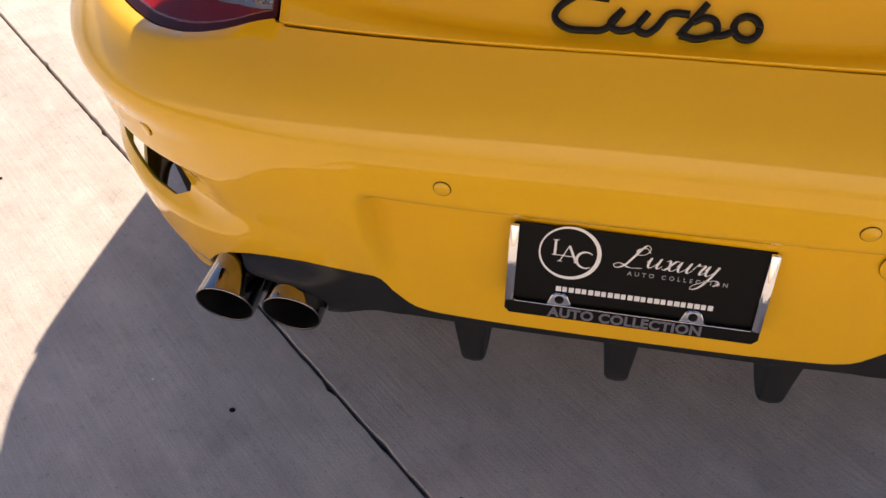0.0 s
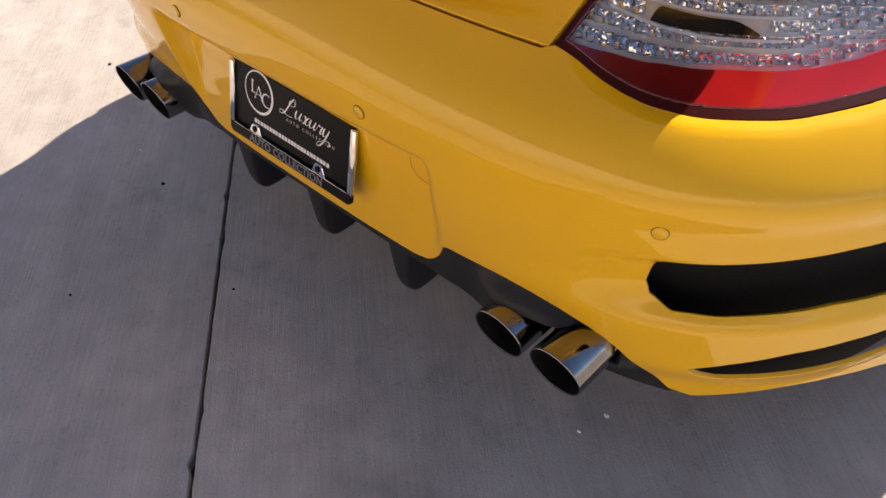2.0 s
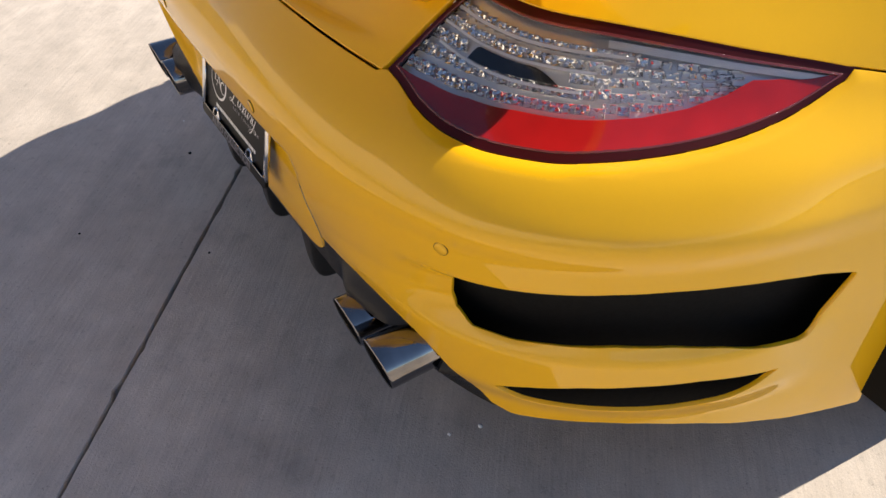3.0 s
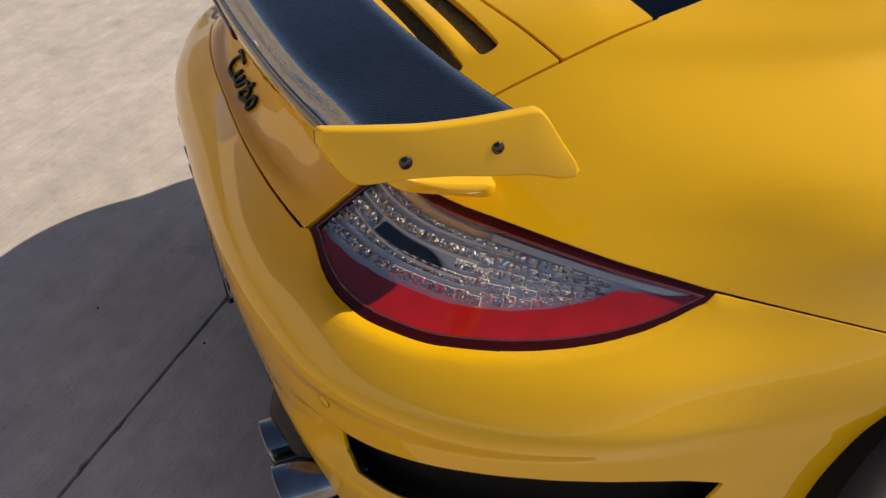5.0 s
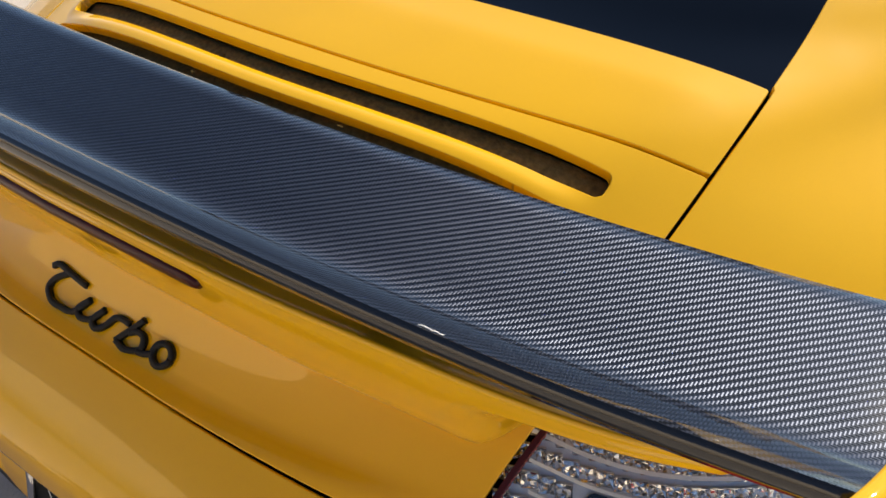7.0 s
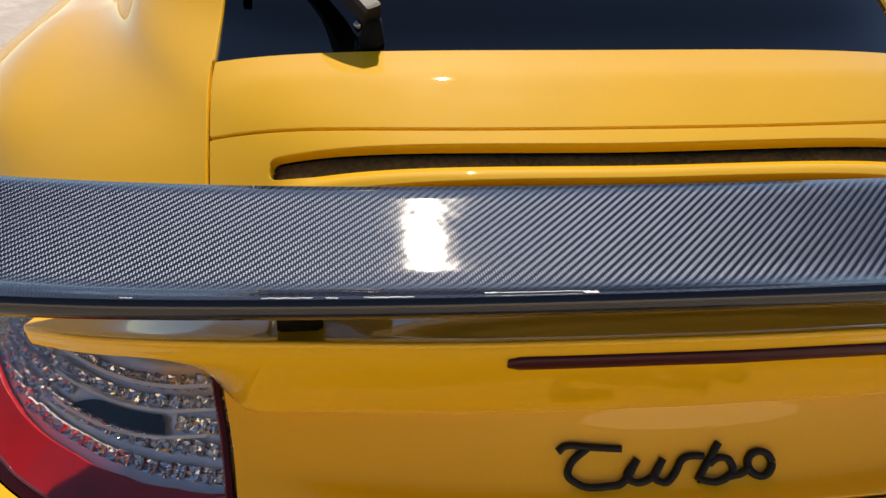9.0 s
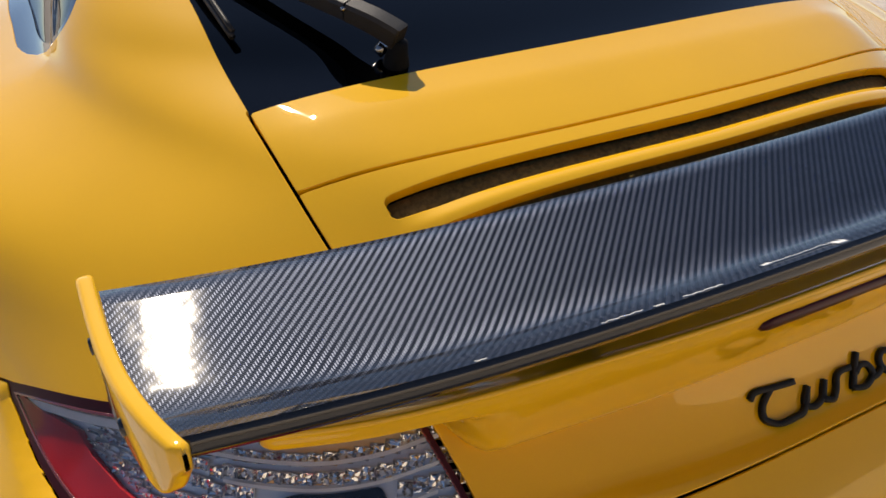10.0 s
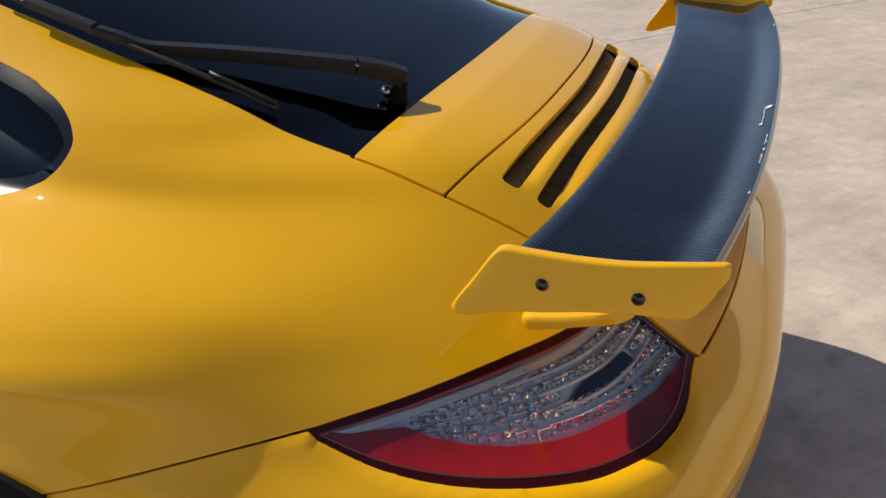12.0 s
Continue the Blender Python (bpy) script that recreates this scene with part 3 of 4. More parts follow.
FD = fields(SV)
G = 0.0032      # half a shut line
car = thing("car", "bright yellow rear-engined sports coupe with carbon rear wing, parked on concrete", "car")
UNIT = 0.955          # the car is drawn on a grid of 0.955 m
car.matrix_basis = Matrix.Translation((0, 0.014, 0)) @ Matrix.Scale(UNIT, 4)

BLADE_RISE = soft_table([16, 22, 26, 30, 36, 44, 60, 70], [0.0, 0.0, 0.008, 0.012, 0.0, -0.012, -0.016, -0.016], 2.0)


def bumper_push(v):
    """The narrow shelf under the lamp and the blade that runs out below the side outlet stand proud."""
    psi, z = psi_of(v), v[:, 2]
    top = np.where(psi < 61.3, LAMP_LOW(psi), SIDE_SEAM(psi))
    under = np.where(v[:, 1] < 1.1, top - z, 1)
    ledge = 0.0125 * smooth(psi, 27, 37) * smooth(psi, 67, 52) * smooth(under, 0.001, 0.0095)
    swell = 0.004 * smooth(psi, 25, 40) * smooth(psi, 100, 80) * np.clip(under / np.maximum(top - 0.632, 0.02), 0, 1)
    shelf = (ledge + swell) * smooth(z, 0.590, 0.648)
    rise = BLADE_RISE(np.clip(psi, 16, 70))
    blade = 0.017 * smooth(psi, 18, 36) * smooth(psi, 65, 56) * smooth(z, 0.474 + rise, 0.424) * smooth(z, 0.265, 0.335)
    scoop = -0.019 * smooth(psi, 29, 36) * smooth(psi, 47, 38) * smooth(z, 0.418, 0.455) * smooth(z, 0.548, 0.508)
    return shelf + blade + scoop


part("rear_bumper", panel(SV, ST, np.minimum.reduce([FD["below"] - np.where(np.abs(SV[:, 0]) > LID_HALF(SV[:, 2]), 0.0010, 0.0006), -FD["vent"], FD["arch"], FD["low"]]), 0.007, 0.0012, 0.0, bumper_push), YELLOW, car, "yellow moulded rear bumper with side air outlets")
_body = np.minimum.reduce([-FD["below"] - G, -FD["lamp"], -FD["lid"] - G, -FD["deck"] - G, -FD["window"], -FD["side"], -FD["screen"], FD["arch"], FD["low"]])
part("body_shell", panel(SV, ST, _body), YELLOW, car, "yellow painted quarter panels and roof")


def lid_push(v):
    """The upright face of the lid is a little hollow; the lower lip of each slot falls away into it."""
    x, y, z = np.abs(v[:, 0]), v[:, 1], v[:, 2]
    hollow = -0.014 * smooth(z, 0.763, 0.778) * smooth(z, 0.97, 0.79) * smooth(x, 0.48, 0.28)
    lip = sum(smooth(slot_y(x, m) - y, 0.034, 0.010) * (y < slot_y(x, m)) for m in SLOTS)
    return hollow - 0.009 * lip * smooth(x, 0.440, 0.370) * (z > 0.9)


rear_lid = part("rear_lid", panel(SV, ST, np.minimum.reduce([FD["lid"] - G, -FD["slot"]]), push=lid_push), YELLOW, car, "yellow engine lid with two long louvre slots")


def deck_push(v):
    """A soft fold runs across the panel below the window."""
    x, y = v[:, 0], v[:, 1]
    a, b = seam_y(x), window_y(x)
    t = (y - a) / (b - a)
    ridge = np.minimum(t / 0.60, (1 - t) / 0.40)
    return 0.0065 * np.where(ridge < 0.8, ridge, 0.8 + (ridge - 0.8) * (1 - 1.25 * (ridge - 0.8) * 2)) * smooth(np.abs(x), 0.53, 0.42)


part("deck_panel", panel(SV, ST, FD["deck"] - G, push=deck_push), YELLOW, car, "yellow panel below the rear window")
part("rear_window", panel(SV, ST, FD["window"], 0.004, 0.0, -0.006), TINT, car, "dark tinted rear window glass")
part("side_window", panel(SV, ST, np.minimum(FD["side"] - 0.014, SV[:, 0]), 0.004, 0.0, -0.006), TINT, car, "dark tinted side glass")
part("side_window", panel(SV, ST, np.minimum(FD["side"] - 0.014, -SV[:, 0]), 0.004, 0.0, -0.006), TINT, car, "dark tinted side glass")
for _s in (1, -1):
    part("window_seal", panel(SV, ST, np.minimum.reduce([FD["side"], 0.016 - FD["side"], SV[:, 0] * _s]), 0.01, 0.0, -0.002), BLACK, car, "gloss black window seal")
part("windscreen", panel(SV, ST, FD["screen"], 0.004, 0.0, -0.006), TINT, car, "tinted windscreen glass")


def diffuser_push(v):
    """The diffuser swells a little round the exhaust opening."""
    x, z = np.abs(v[:, 0]), v[:, 2]
    return -0.003 + 0.034 * smooth(x, 0.38, 0.46) * smooth(x, 0.690, 0.645) * smooth(bumper_low(x) - z, 0.002, 0.030) * smooth(z, 0.270, 0.330)


DIFF_LOW = np.interp(np.abs(SV[:, 0]), [0, .28, .36, .44, .60, .70], [.318, .316, .312, .285, .262, .240])
_hole = np.hypot(np.maximum(np.abs(np.abs(SV[:, 0]) - 0.529) - 0.052, 0), np.abs(SV[:, 2] - 0.324)) - 0.049       # exhaust openings
part("diffuser", panel(SV, ST, np.minimum.reduce([0.014 - FD["low"], _hole, SV[:, 2] - DIFF_LOW, 0.70 - np.abs(SV[:, 0]), 1.0 - SV[:, 1]]), 0.05, 0.001, -0.003, diffuser_push), PLASTIC, car, "matt dark grey plastic diffuser")

# Dark inside of the body: a liner under the skin, the floor pan and the wheel wells.
_lv, _lt = build_skin(90, 0.03, 0.08)
_lf = fields(_lv)
_lv2 = _lv - vertex_normals(_lv, _lt) * 0.045
_inside = np.minimum.reduce([_lv[:, 2] - np.where((_lv[:, 1] < 0.8) & (np.abs(_lv[:, 0]) < 0.64), 0.36, 0.2), np.where(np.abs(_lv[:, 0]) > 0.45, _lf["arch"] - 0.01, 1.0)])
part("inner_liner", (lambda vt: (vt[0], vt[1]))(clip_mesh(_lv2, _lt, _inside)), GAP, car, "black inner panels")
part("floor_pan", box((-0.66, 0.62, 0.17), (0.66, 4.2, 0.22), 0.01), GAP, car, "black underbody")


# ---------------------------------------------------------------- wheels
def wheel_well(y, side):
    an = np.radians(np.arange(-14, 195, 4))
    ring = [((ARCH_A + 0.004) * math.copysign(abs(math.cos(a)) ** (2 / 2.6), math.cos(a)), (ARCH_B + 0.004) * math.copysign(abs(math.sin(a)) ** (2 / 2.6), math.sin(a))) for a in an]
    rows = []
    for x in (1.02, 0.55):
        rows.append([(side * x, y + p, WHEEL_Z + q) for p, q in ring])
    return loft(rows, closed=False, caps=False)


def make_wheel(name, y, side):
    """Low-profile tyre on a ten-spoke alloy rim."""
    inset = -0.030 if y < 2 else 0.085            # the front wheels stand closer together
    tyre_prof = spline([(0.63, .245), (0.63, .30), (0.65, .327), (0.69, .335), (0.90, .335), (0.94, .328), (0.965, .305), (0.965, .255), (0.952, .243)], 4)
    turns = np.radians(np.arange(0, 361, 6))
    w = part(name, loft([[(side * (x - inset), y + r * math.cos(a), WHEEL_Z + r * math.sin(a)) for x, r in tyre_prof] for a in turns], closed=False, caps=False), TYRE, car, "worn low-profile black tyre on silver rim")
    rim_prof = spline([(0.63, .244), (0.70, .225), (0.84, .215), (0.935, .228), (0.955, .243), (0.948, .247)], 4)
    part("rim", loft([[(side * (x - inset), y + r * math.cos(a), WHEEL_Z + r * math.sin(a)) for x, r in rim_prof] for a in turns], closed=False, caps=False), TRIM, w, "silver alloy rim")
    for k in range(10):
        a = 2 * math.pi * k / 10
        secs = []
        for r, wd, xo in ((0.04, .018, .90), (0.12, .014, .915), (0.19, .012, .93), (0.232, .02, .94)):
            c, s = math.cos(a), math.sin(a)
            ring = []
            for u, q in ((-wd, 0), (-wd * .6, .012), (wd * .6, .012), (wd, 0), (wd, -.02), (-wd, -.02)):
                ring.append((side * (xo + q - inset), y + r * c - u * s, WHEEL_Z + r * s + u * c))
            secs.append(ring)
        part("spoke", loft(secs), TRIM, w)
    part("brake_disc", tube([(side * (0.80 - inset), y, WHEEL_Z), (side * (0.83 - inset), y, WHEEL_Z)], 0.175, 32), TRIM, w, "grey brake disc")
    part("hub_cap", tube([(side * (0.85 - inset), y, WHEEL_Z), (side * (0.885 - inset), y, WHEEL_Z)], (0.045, 0.035), 20), TRIM, w)


for _y in (WHEEL_Y, FRONT_WHEEL_Y):
    for _s in (1, -1):
        make_wheel("wheel", _y, _s)
        part("wheel_well", wheel_well(_y, _s), GAP, car)


# ---------------------------------------------------------------- engine-lid louvres
def TAIL_AT(x, z):
    """y of the tail skin at x for the heights z."""
    a, n, y1, y0 = HALF_W(z), POWER(z), FLANK_Y(z), TAIL_Y(z)
    k = np.clip(1 - (np.abs(x) / a) ** n, 0, 1) ** (1 / n)
    return y1 - (y1 - y0) * k


def louvre_tray():
    """The tray under the slots, well below the lid; its brown imitates shaded yellow paint."""
    zz, secs = np.linspace(0.82, 1.08, 160), []
    for x in np.linspace(-.452, .452, 31):
        ys = slot_y(x, .494) - np.array([0, .025, .055, .085, .110])
        h = np.interp(ys, TAIL_AT(x, zz), zz) - np.array([.018, .026, .030, .030, .028])
        secs.append([(x, y, q) for y, q in zip(ys, h)] + [(x, y, q - .006) for y, q in zip(ys[::-1], h[::-1])])
    return loft(secs)


for _x in (-.105, .235):
    _y = float(slot_y(_x, SLOTS[0]))
    _h = float(np.interp(_y, TAIL_AT(_x, np.linspace(.82, 1.08, 160)), np.linspace(.82, 1.08, 160)))
    part("louvre_stay", box((_x - .005, _y - .014, _h - .034), (_x + .005, _y + .010, _h - .019), .002), SHADED_YELLOW, rear_lid, "stay below the slot, coloured brown like shaded yellow")
part("louvre_tray", louvre_tray(), SHADED_YELLOW, rear_lid, "tray below the louvres, coloured brown like yellow in shade")
for _x in (-0.15, 0.15):
    part("louvre_rib", box((_x - 0.006, 0.455, 0.93), (_x + 0.006, 0.488, 0.972), 0.002), PLASTIC, rear_lid)


# ---------------------------------------------------------------- lower spoiler lip on the lid
LIP_Y = pchip([0, .22, .40, .50, .58, .66], [.150, .156, .176, .192, .220, .280])
LIP_Z = pchip([0, .22, .40, .50, .58, .66], [.985, .983, .976, .970, .956, .922])
LIP_FRONT_Y = pchip([0, .30, .40, .46, .54, .66], [.345, .352, .372, .388, .410, .415])
LIP_FRONT_Z = pchip([0, .22, .40, .50, .58, .66], [.953, .951, .938, .922, .902, .884])


def lip_section(x):
    """A blade with a flat top that meets its upright rear face in a firm edge."""
    ax = abs(x)
    y, z, yf, zf = (float(f(ax)) for f in (LIP_Y, LIP_Z, LIP_FRONT_Y, LIP_FRONT_Z))
    w = float(smooth(ax, 0.44, 0.54))               # 0: grown into the lid, 1: free over the lamp
    end = max(0.2, math.sqrt(max(0.0, 1 - max(0.0, (ax - 0.647) / 0.0105) ** 2)))
    low = [(y + .0012, z - .0075), (y + .004, z - .020), (y + .014, z - .045), (y + .040, z - .100), (y + .075, z - .155), (yf - .05, min(z - .16, zf - .07)), (yf, zf - .05)]
    free = [(y + .0012, z - .0075), (y + .003, z - .017), (y + .010, z - .0255)]
    for k in (.3, .6, .9):
        free.append((y + .010 + (yf - y - .012) * k, z - .0255 + (zf - z) * k))
    free.append((yf, zf - .022))
    low = [(p + (r - p) * w, q + (t - q) * w) for (p, q), (r, t) in zip(low, free)]
    top = [(yf + .003, zf - .008), (yf - .008, zf)]
    for k in (.25, .5, .75, .93):
        top.append((yf - .008 + (y + .008 - yf) * k, zf + (z - zf) * k - .004 * math.sin(math.pi * k)))
    top += [(y + .0040, z), (y + .0010, z - .0008), (y, z - .0035)]
    pts = np.array(low + top)
    mid = np.array([(y + yf) / 2, (z + zf) / 2 - .014])
    if end < 1:
        pts = mid + (pts - mid) * (0.75 + 0.25 * end)
    s = spline(pts, 4, True)
    return [(x, p, q) for p, q in s]


_xs = np.r_[np.linspace(-.657, -.645, 8), np.linspace(-.635, .635, 97), np.linspace(.645, .657, 8)]
lip = part("spoiler_lip", loft([lip_section(x) for x in _xs]), YELLOW, car, "fixed yellow spoiler lip overhanging the tail lamps")


def brake_light():
    xs = np.linspace(-.206, .206, 41)
    secs = []
    for x in xs:
        y, z = float(LIP_Y(abs(x))) + .006, float(LIP_Z(abs(x))) - .026
        k = 1 if abs(x) < .202 else .6
        secs.append([(x, y + .010, z - .009 * k), (x, y - .001, z - .0085 * k), (x, y - .004, z - .005 * k), (x, y - .006, z + .005 * k), (x, y - .005, z + .0085 * k), (x, y + .010, z + .009 * k)])
    return loft(secs)


part("brake_light", brake_light(), DARKRED, lip, "slim dark red third brake light")

# ---------------------------------------------------------------- carbon wing
wing = thing("rear_wing", "black carbon-fibre rear wing with yellow end plates, chipped trailing edge", "rear wing")
wing.matrix_basis = car.matrix_basis.copy()


def plate_bend(y):
    """The end plates curve in towards both ends."""
    return -0.030 * max(0.0, (0.37 - y) / 0.21) ** 3 - 0.004 * max(0.0, (y - 0.27) / 0.20) ** 3


# Nearly flat, with a lip that turns up along the trailing edge
def wing_fall(c, x):
    return -0.213 * ((0.108 - 0.032 * float(smooth(abs(x), 0.52, 0.70))) * c - 0.034 * c * c)


def wing_section(x):
    k = (x / 0.75) ** 2
    yf, yt = 0.351 + 0.032 * k + 0.022 * k * k, 0.138 + 0.040 * k + 0.011 * k * k
    zf, zt = 1.025 + 0.002 * k * k, 1.046 - 0.014 * k + 0.009 * k * k
    top = []
    for c in np.r_[np.linspace(0, .7, 8), np.linspace(.76, 1, 7)]:
        y = yf + (yt - yf) * c
        top.append((y, zf + wing_fall(c, x) + (zt - zf - wing_fall(1, x)) * float(smooth(c, .70, 1.08)) / float(smooth(1, .70, 1.08))))
    edge = [(yt - .004, zt - .003), (yt - .006, zt - .010), (yt - .003, zt - .018)]
    under = [(yf + (yt - yf) * c, zf + (zt - zf) * c - .020 - .014 * math.sin(math.pi * c)) for c in (0.93, 0.75, 0.5, 0.25, 0.06)]
    front = [(yf + .005, zf - .014), (yf + .005, zf - .004)]
    def end(y):
        """The blade's end follows the bent end plate."""
        bend = plate_bend(y)
        return x * (1 - (0.746 - 0.7495 - bend) / 0.746 * float(smooth(abs(x), 0.5, 0.746)))

    return [(end(y), y, z) for y, z in top + edge + under + front]


_secs = [wing_section(x) for x in np.linspace(-.746, .746, 81)]
part("wing_blade", loft([s[-1:] + s[:15] for s in _secs], closed=False, caps=False), CARBON, wing, "lacquered carbon-fibre blade")
part("wing_underside", loft([s[14:] for s in _secs], closed=False, caps=False), BLACK, wing, "gloss black rolled edge and underside")


PLATE_TOP = pchip([.168, .1695, .174, .22, .29, .358, .408, .418, .426, .45, .474, .478], [1.043, 1.0482, 1.0492, 1.0475, 1.042, 1.040, 1.040, 1.037, 1.028, .990, .953, .945])
PLATE_LOW = pchip([.168, .175, .190, .203, .215, .25, .30, .36, .41, .466, .473, .478], [1.030, 1.020, .993, .981, .978, .980, .976, .964, .954, .937, .938, .943])


def end_plate(side):
    """A thick plate with rounded edges, curved in towards its ends."""
    u = np.linspace(0, 1, 90)
    secs = []
    for y in .168 + .31 * (u - np.sin(2 * math.pi * u) / (2 * math.pi) * 0.85):
        lo, hi = float(PLATE_LOW(y)), float(PLATE_TOP(y))
        r = min(.005, (hi - lo) * 0.49)
        th = .015 * min(1.0, 0.45 + 8 * min(y - .168, .478 - y) / .1)
        ring = []
        for cd, cz, a0 in ((th / 2 - r, hi - r, 0), (-th / 2 + r, hi - r, 90), (-th / 2 + r, lo + r, 180), (th / 2 - r, lo + r, 270)):
            for a in np.radians(np.linspace(a0, a0 + 90, 6)):
                ring.append((side * (0.758 + plate_bend(y) + cd + r * math.cos(a)), y, cz + r * math.sin(a)))
        secs.append(ring if side < 0 else ring[::-1])
    return loft(secs)


for _s in (1, -1):
    plate = part("end_plate", end_plate(_s), YELLOW, wing, "yellow painted end plate with two bolts")
    for _y, _z in ((.258, 1.003), (.365, 1.002)):
        _x = 0.7655 + plate_bend(_y)
        part("bolt", tube([(_s * (_x - .004), _y, _z), (_s * (_x + .002), _y, _z), (_s * (_x + .0025), _y, _z), (_s * (_x - .0005), _y, _z)], (.0075, .0075, .005, .004), 16), BLACK, plate, "black socket-head bolt")


def edge_chip(x0, x1, rise, width):
    """A pale scar along the trailing edge where the lacquer has flaked."""
    rng = random.Random(int(x0 * 1000))
    rows = []
    for x in np.linspace(x0, x1, 12):
        s = np.array(wing_section(x))
        p, q = s[14], s[13]
        d = (q - p) / np.linalg.norm(q - p)
        a = p + d * (rise + rng.uniform(-.0012, .0012)) + (0, 0, .0004)
        rows.append([a, a + d * width * rng.uniform(.4, 1.2) + (0, 0, .0004), a + d * width * .5 + (0, 0, .0009)])
    return loft(rows)


for _x0, _x1, _r, _w in ((-.222, -.150, .016, .0022), (-.152, -.140, .002, .016), (-.232, -.222, .014, .008), (-.33, -.29, .002, .0024), (-.36, -.35, .001, .003), (-.41, -.37, .002, .0022), (-.52, -.51, .001, .002), (.45, .47, .002, .0025)):
    part("edge_chip", edge_chip(_x0, _x1, _r, _w), WHITE, wing, "pale scar in the lacquer")
for _s in (1, -1):
    part("strut", box((_s * .386 - .020, .20, .955), (_s * .386 + .020, .30, 1.012), .003), BLACK, wing, "black wing strut")


# ---------------------------------------------------------------- tail lamps
def lamp_patch(side, lo, hi, p0, p1, off, n=40, m=8, lean=0.0):
    """A strip of lamp surface between the height fractions lo and hi (numbers or functions of psi)."""
    rows = []
    for psi in np.linspace(p0, p1, n):
        zl, zu = float(LAMP_LOW(psi)), float(LAMP_TOP(psi))
        a = lo(psi) if callable(lo) else lo
        b = hi(psi) if callable(hi) else hi
        z = zl + (zu - zl) * np.linspace(a, b, m)
        rows.append(skin(np.full(m, psi), z, off + lean * (z - z.mean())) * (side, 1, 1))
    v, f = loft(rows, closed=False, caps=False)
    return (v, f) if side > 0 else (v, [q[::-1] for q in f])


def lamp_skin(side):
    """A finely divided piece of the skin round one lamp."""
    ps, zs = np.arange(22, 66, 0.11), np.arange(0.695, 0.875, 0.0013)
    g = skin(*np.meshgrid(ps, zs))
    n, m = g.shape[:2]
    i, k = np.meshgrid(np.arange(n - 1), np.arange(m - 1), indexing="ij")
    a, b, c, d = i * m + k, i * m + k + 1, (i + 1) * m + k + 1, (i + 1) * m + k
    t = np.concatenate([np.stack([a, b, c], -1).reshape(-1, 3), np.stack([a, c, d], -1).reshape(-1, 3)])
    v = g.reshape(-1, 3)
    v[:, 0] *= haunch(v)
    return (v, t) if side > 0 else (v * (-1, 1, 1), t[:, ::-1])


LAMP_V, LAMP_T = lamp_skin(1)
LAMP_F = fields(LAMP_V)["lamp"]
LAMP_IN = np.minimum(LAMP_F, (LAMP_TOP(psi_of(LAMP_V)) - LAMP_V[:, 2]) * 0.66)      # the surround is wider along the top


def lamp_cut(side, f, depth, shift):
    v, t = lamp_skin(side)
    return panel(v, t, f, depth, 0.0006, shift)


def red_line(psi):
    """Height fraction at which the red band ends and the clear part begins."""
    return np.interp(psi, [27, 29, 31, 34.6, 38.3, 44, 47, 50, 52.6, 54.4, 56.5, 58.7, 60.5], [.06, .10, .17, .24, .27, .27, .29, .35, .46, .62, .61, .53, .50])


def lamp_frame(side, psi, z, off):
    """A spot inside the lamp, with its along, up and outward directions."""
    m = np.array((side, 1, 1))
    c = skin(psi, z, off) * m
    u = (skin(psi + .5, z, off) - skin(psi - .5, z, off)) * m
    k = (skin(psi, z + .002, off) - skin(psi, z - .002, off)) * m
    u, k = u / np.linalg.norm(u), k / np.linalg.norm(k)
    n = np.cross(u, k) * side
    k, n = k * .95 + n * .31, n * .95 - k * .31            # the optics look level to the rear, the skin a little upwards
    return c, u, k, n


FACET = random.Random(11)


def reflector_cup(side, psi, z, w, h, depth, off=-0.012):
    """A cut-glass reflector: a bevelled square with a star of facets sunk in it, no two quite alike."""
    c, u, k, n = lamp_frame(side, psi, z, off)
    ring = [(-1, -1), (0, -1), (1, -1), (1, 0), (1, 1), (0, 1), (-1, 1), (-1, 0)]
    j = [FACET.uniform(-.12, .12) for _ in range(6)]
    base = [c + u * a * w * .50 + k * b * h * .50 - n * .003 for a, b in ring]
    rim = [c + u * a * w * .47 + k * b * h * .47 + n * (.0012 if a * b else -.0008) for a, b in ring]
    mid = [c + u * (a * .30 + j[0]) * w + k * (b * .30 + j[1]) * h - n * depth * (1.0 if a * b else .30) for a, b in ring]
    low = [c + u * j[2] * w + k * j[3] * h - n * depth * (.85 + j[4])]
    rim_faces = [(i, (i + 1) % 8, 8 + (i + 1) % 8, 8 + i) for i in range(8)]
    star_faces = rim_faces + [(8 + i, 8 + (i + 1) % 8, 16) for i in range(8)]
    turn = (lambda f: f) if side > 0 else (lambda f: f[::-1])
    return (np.array(base + rim), [turn(f) for f in rim_faces]), (np.array(rim + mid + low), [turn(f) for f in star_faces])


def led_dome(side, psi, z, r, off):
    c, u, k, n = lamp_frame(side, psi, z, off)
    an = np.radians(np.arange(0, 360, 60))
    v = [c + r * (math.cos(a) * u + math.sin(a) * k) for a in an] + [c + .6 * r * (math.cos(a) * u + math.sin(a) * k) + n * r * .8 for a in an]
    f = [(i, (i + 1) % 6, 6 + (i + 1) % 6, 6 + i) for i in range(6)] + [tuple(range(6, 12))]
    return np.array(v), [q if side > 0 else q[::-1] for q in f]


def lamp_height(psi, frac):
    return float(LAMP_LOW(psi)) + (float(LAMP_TOP(psi)) - float(LAMP_LOW(psi))) * frac


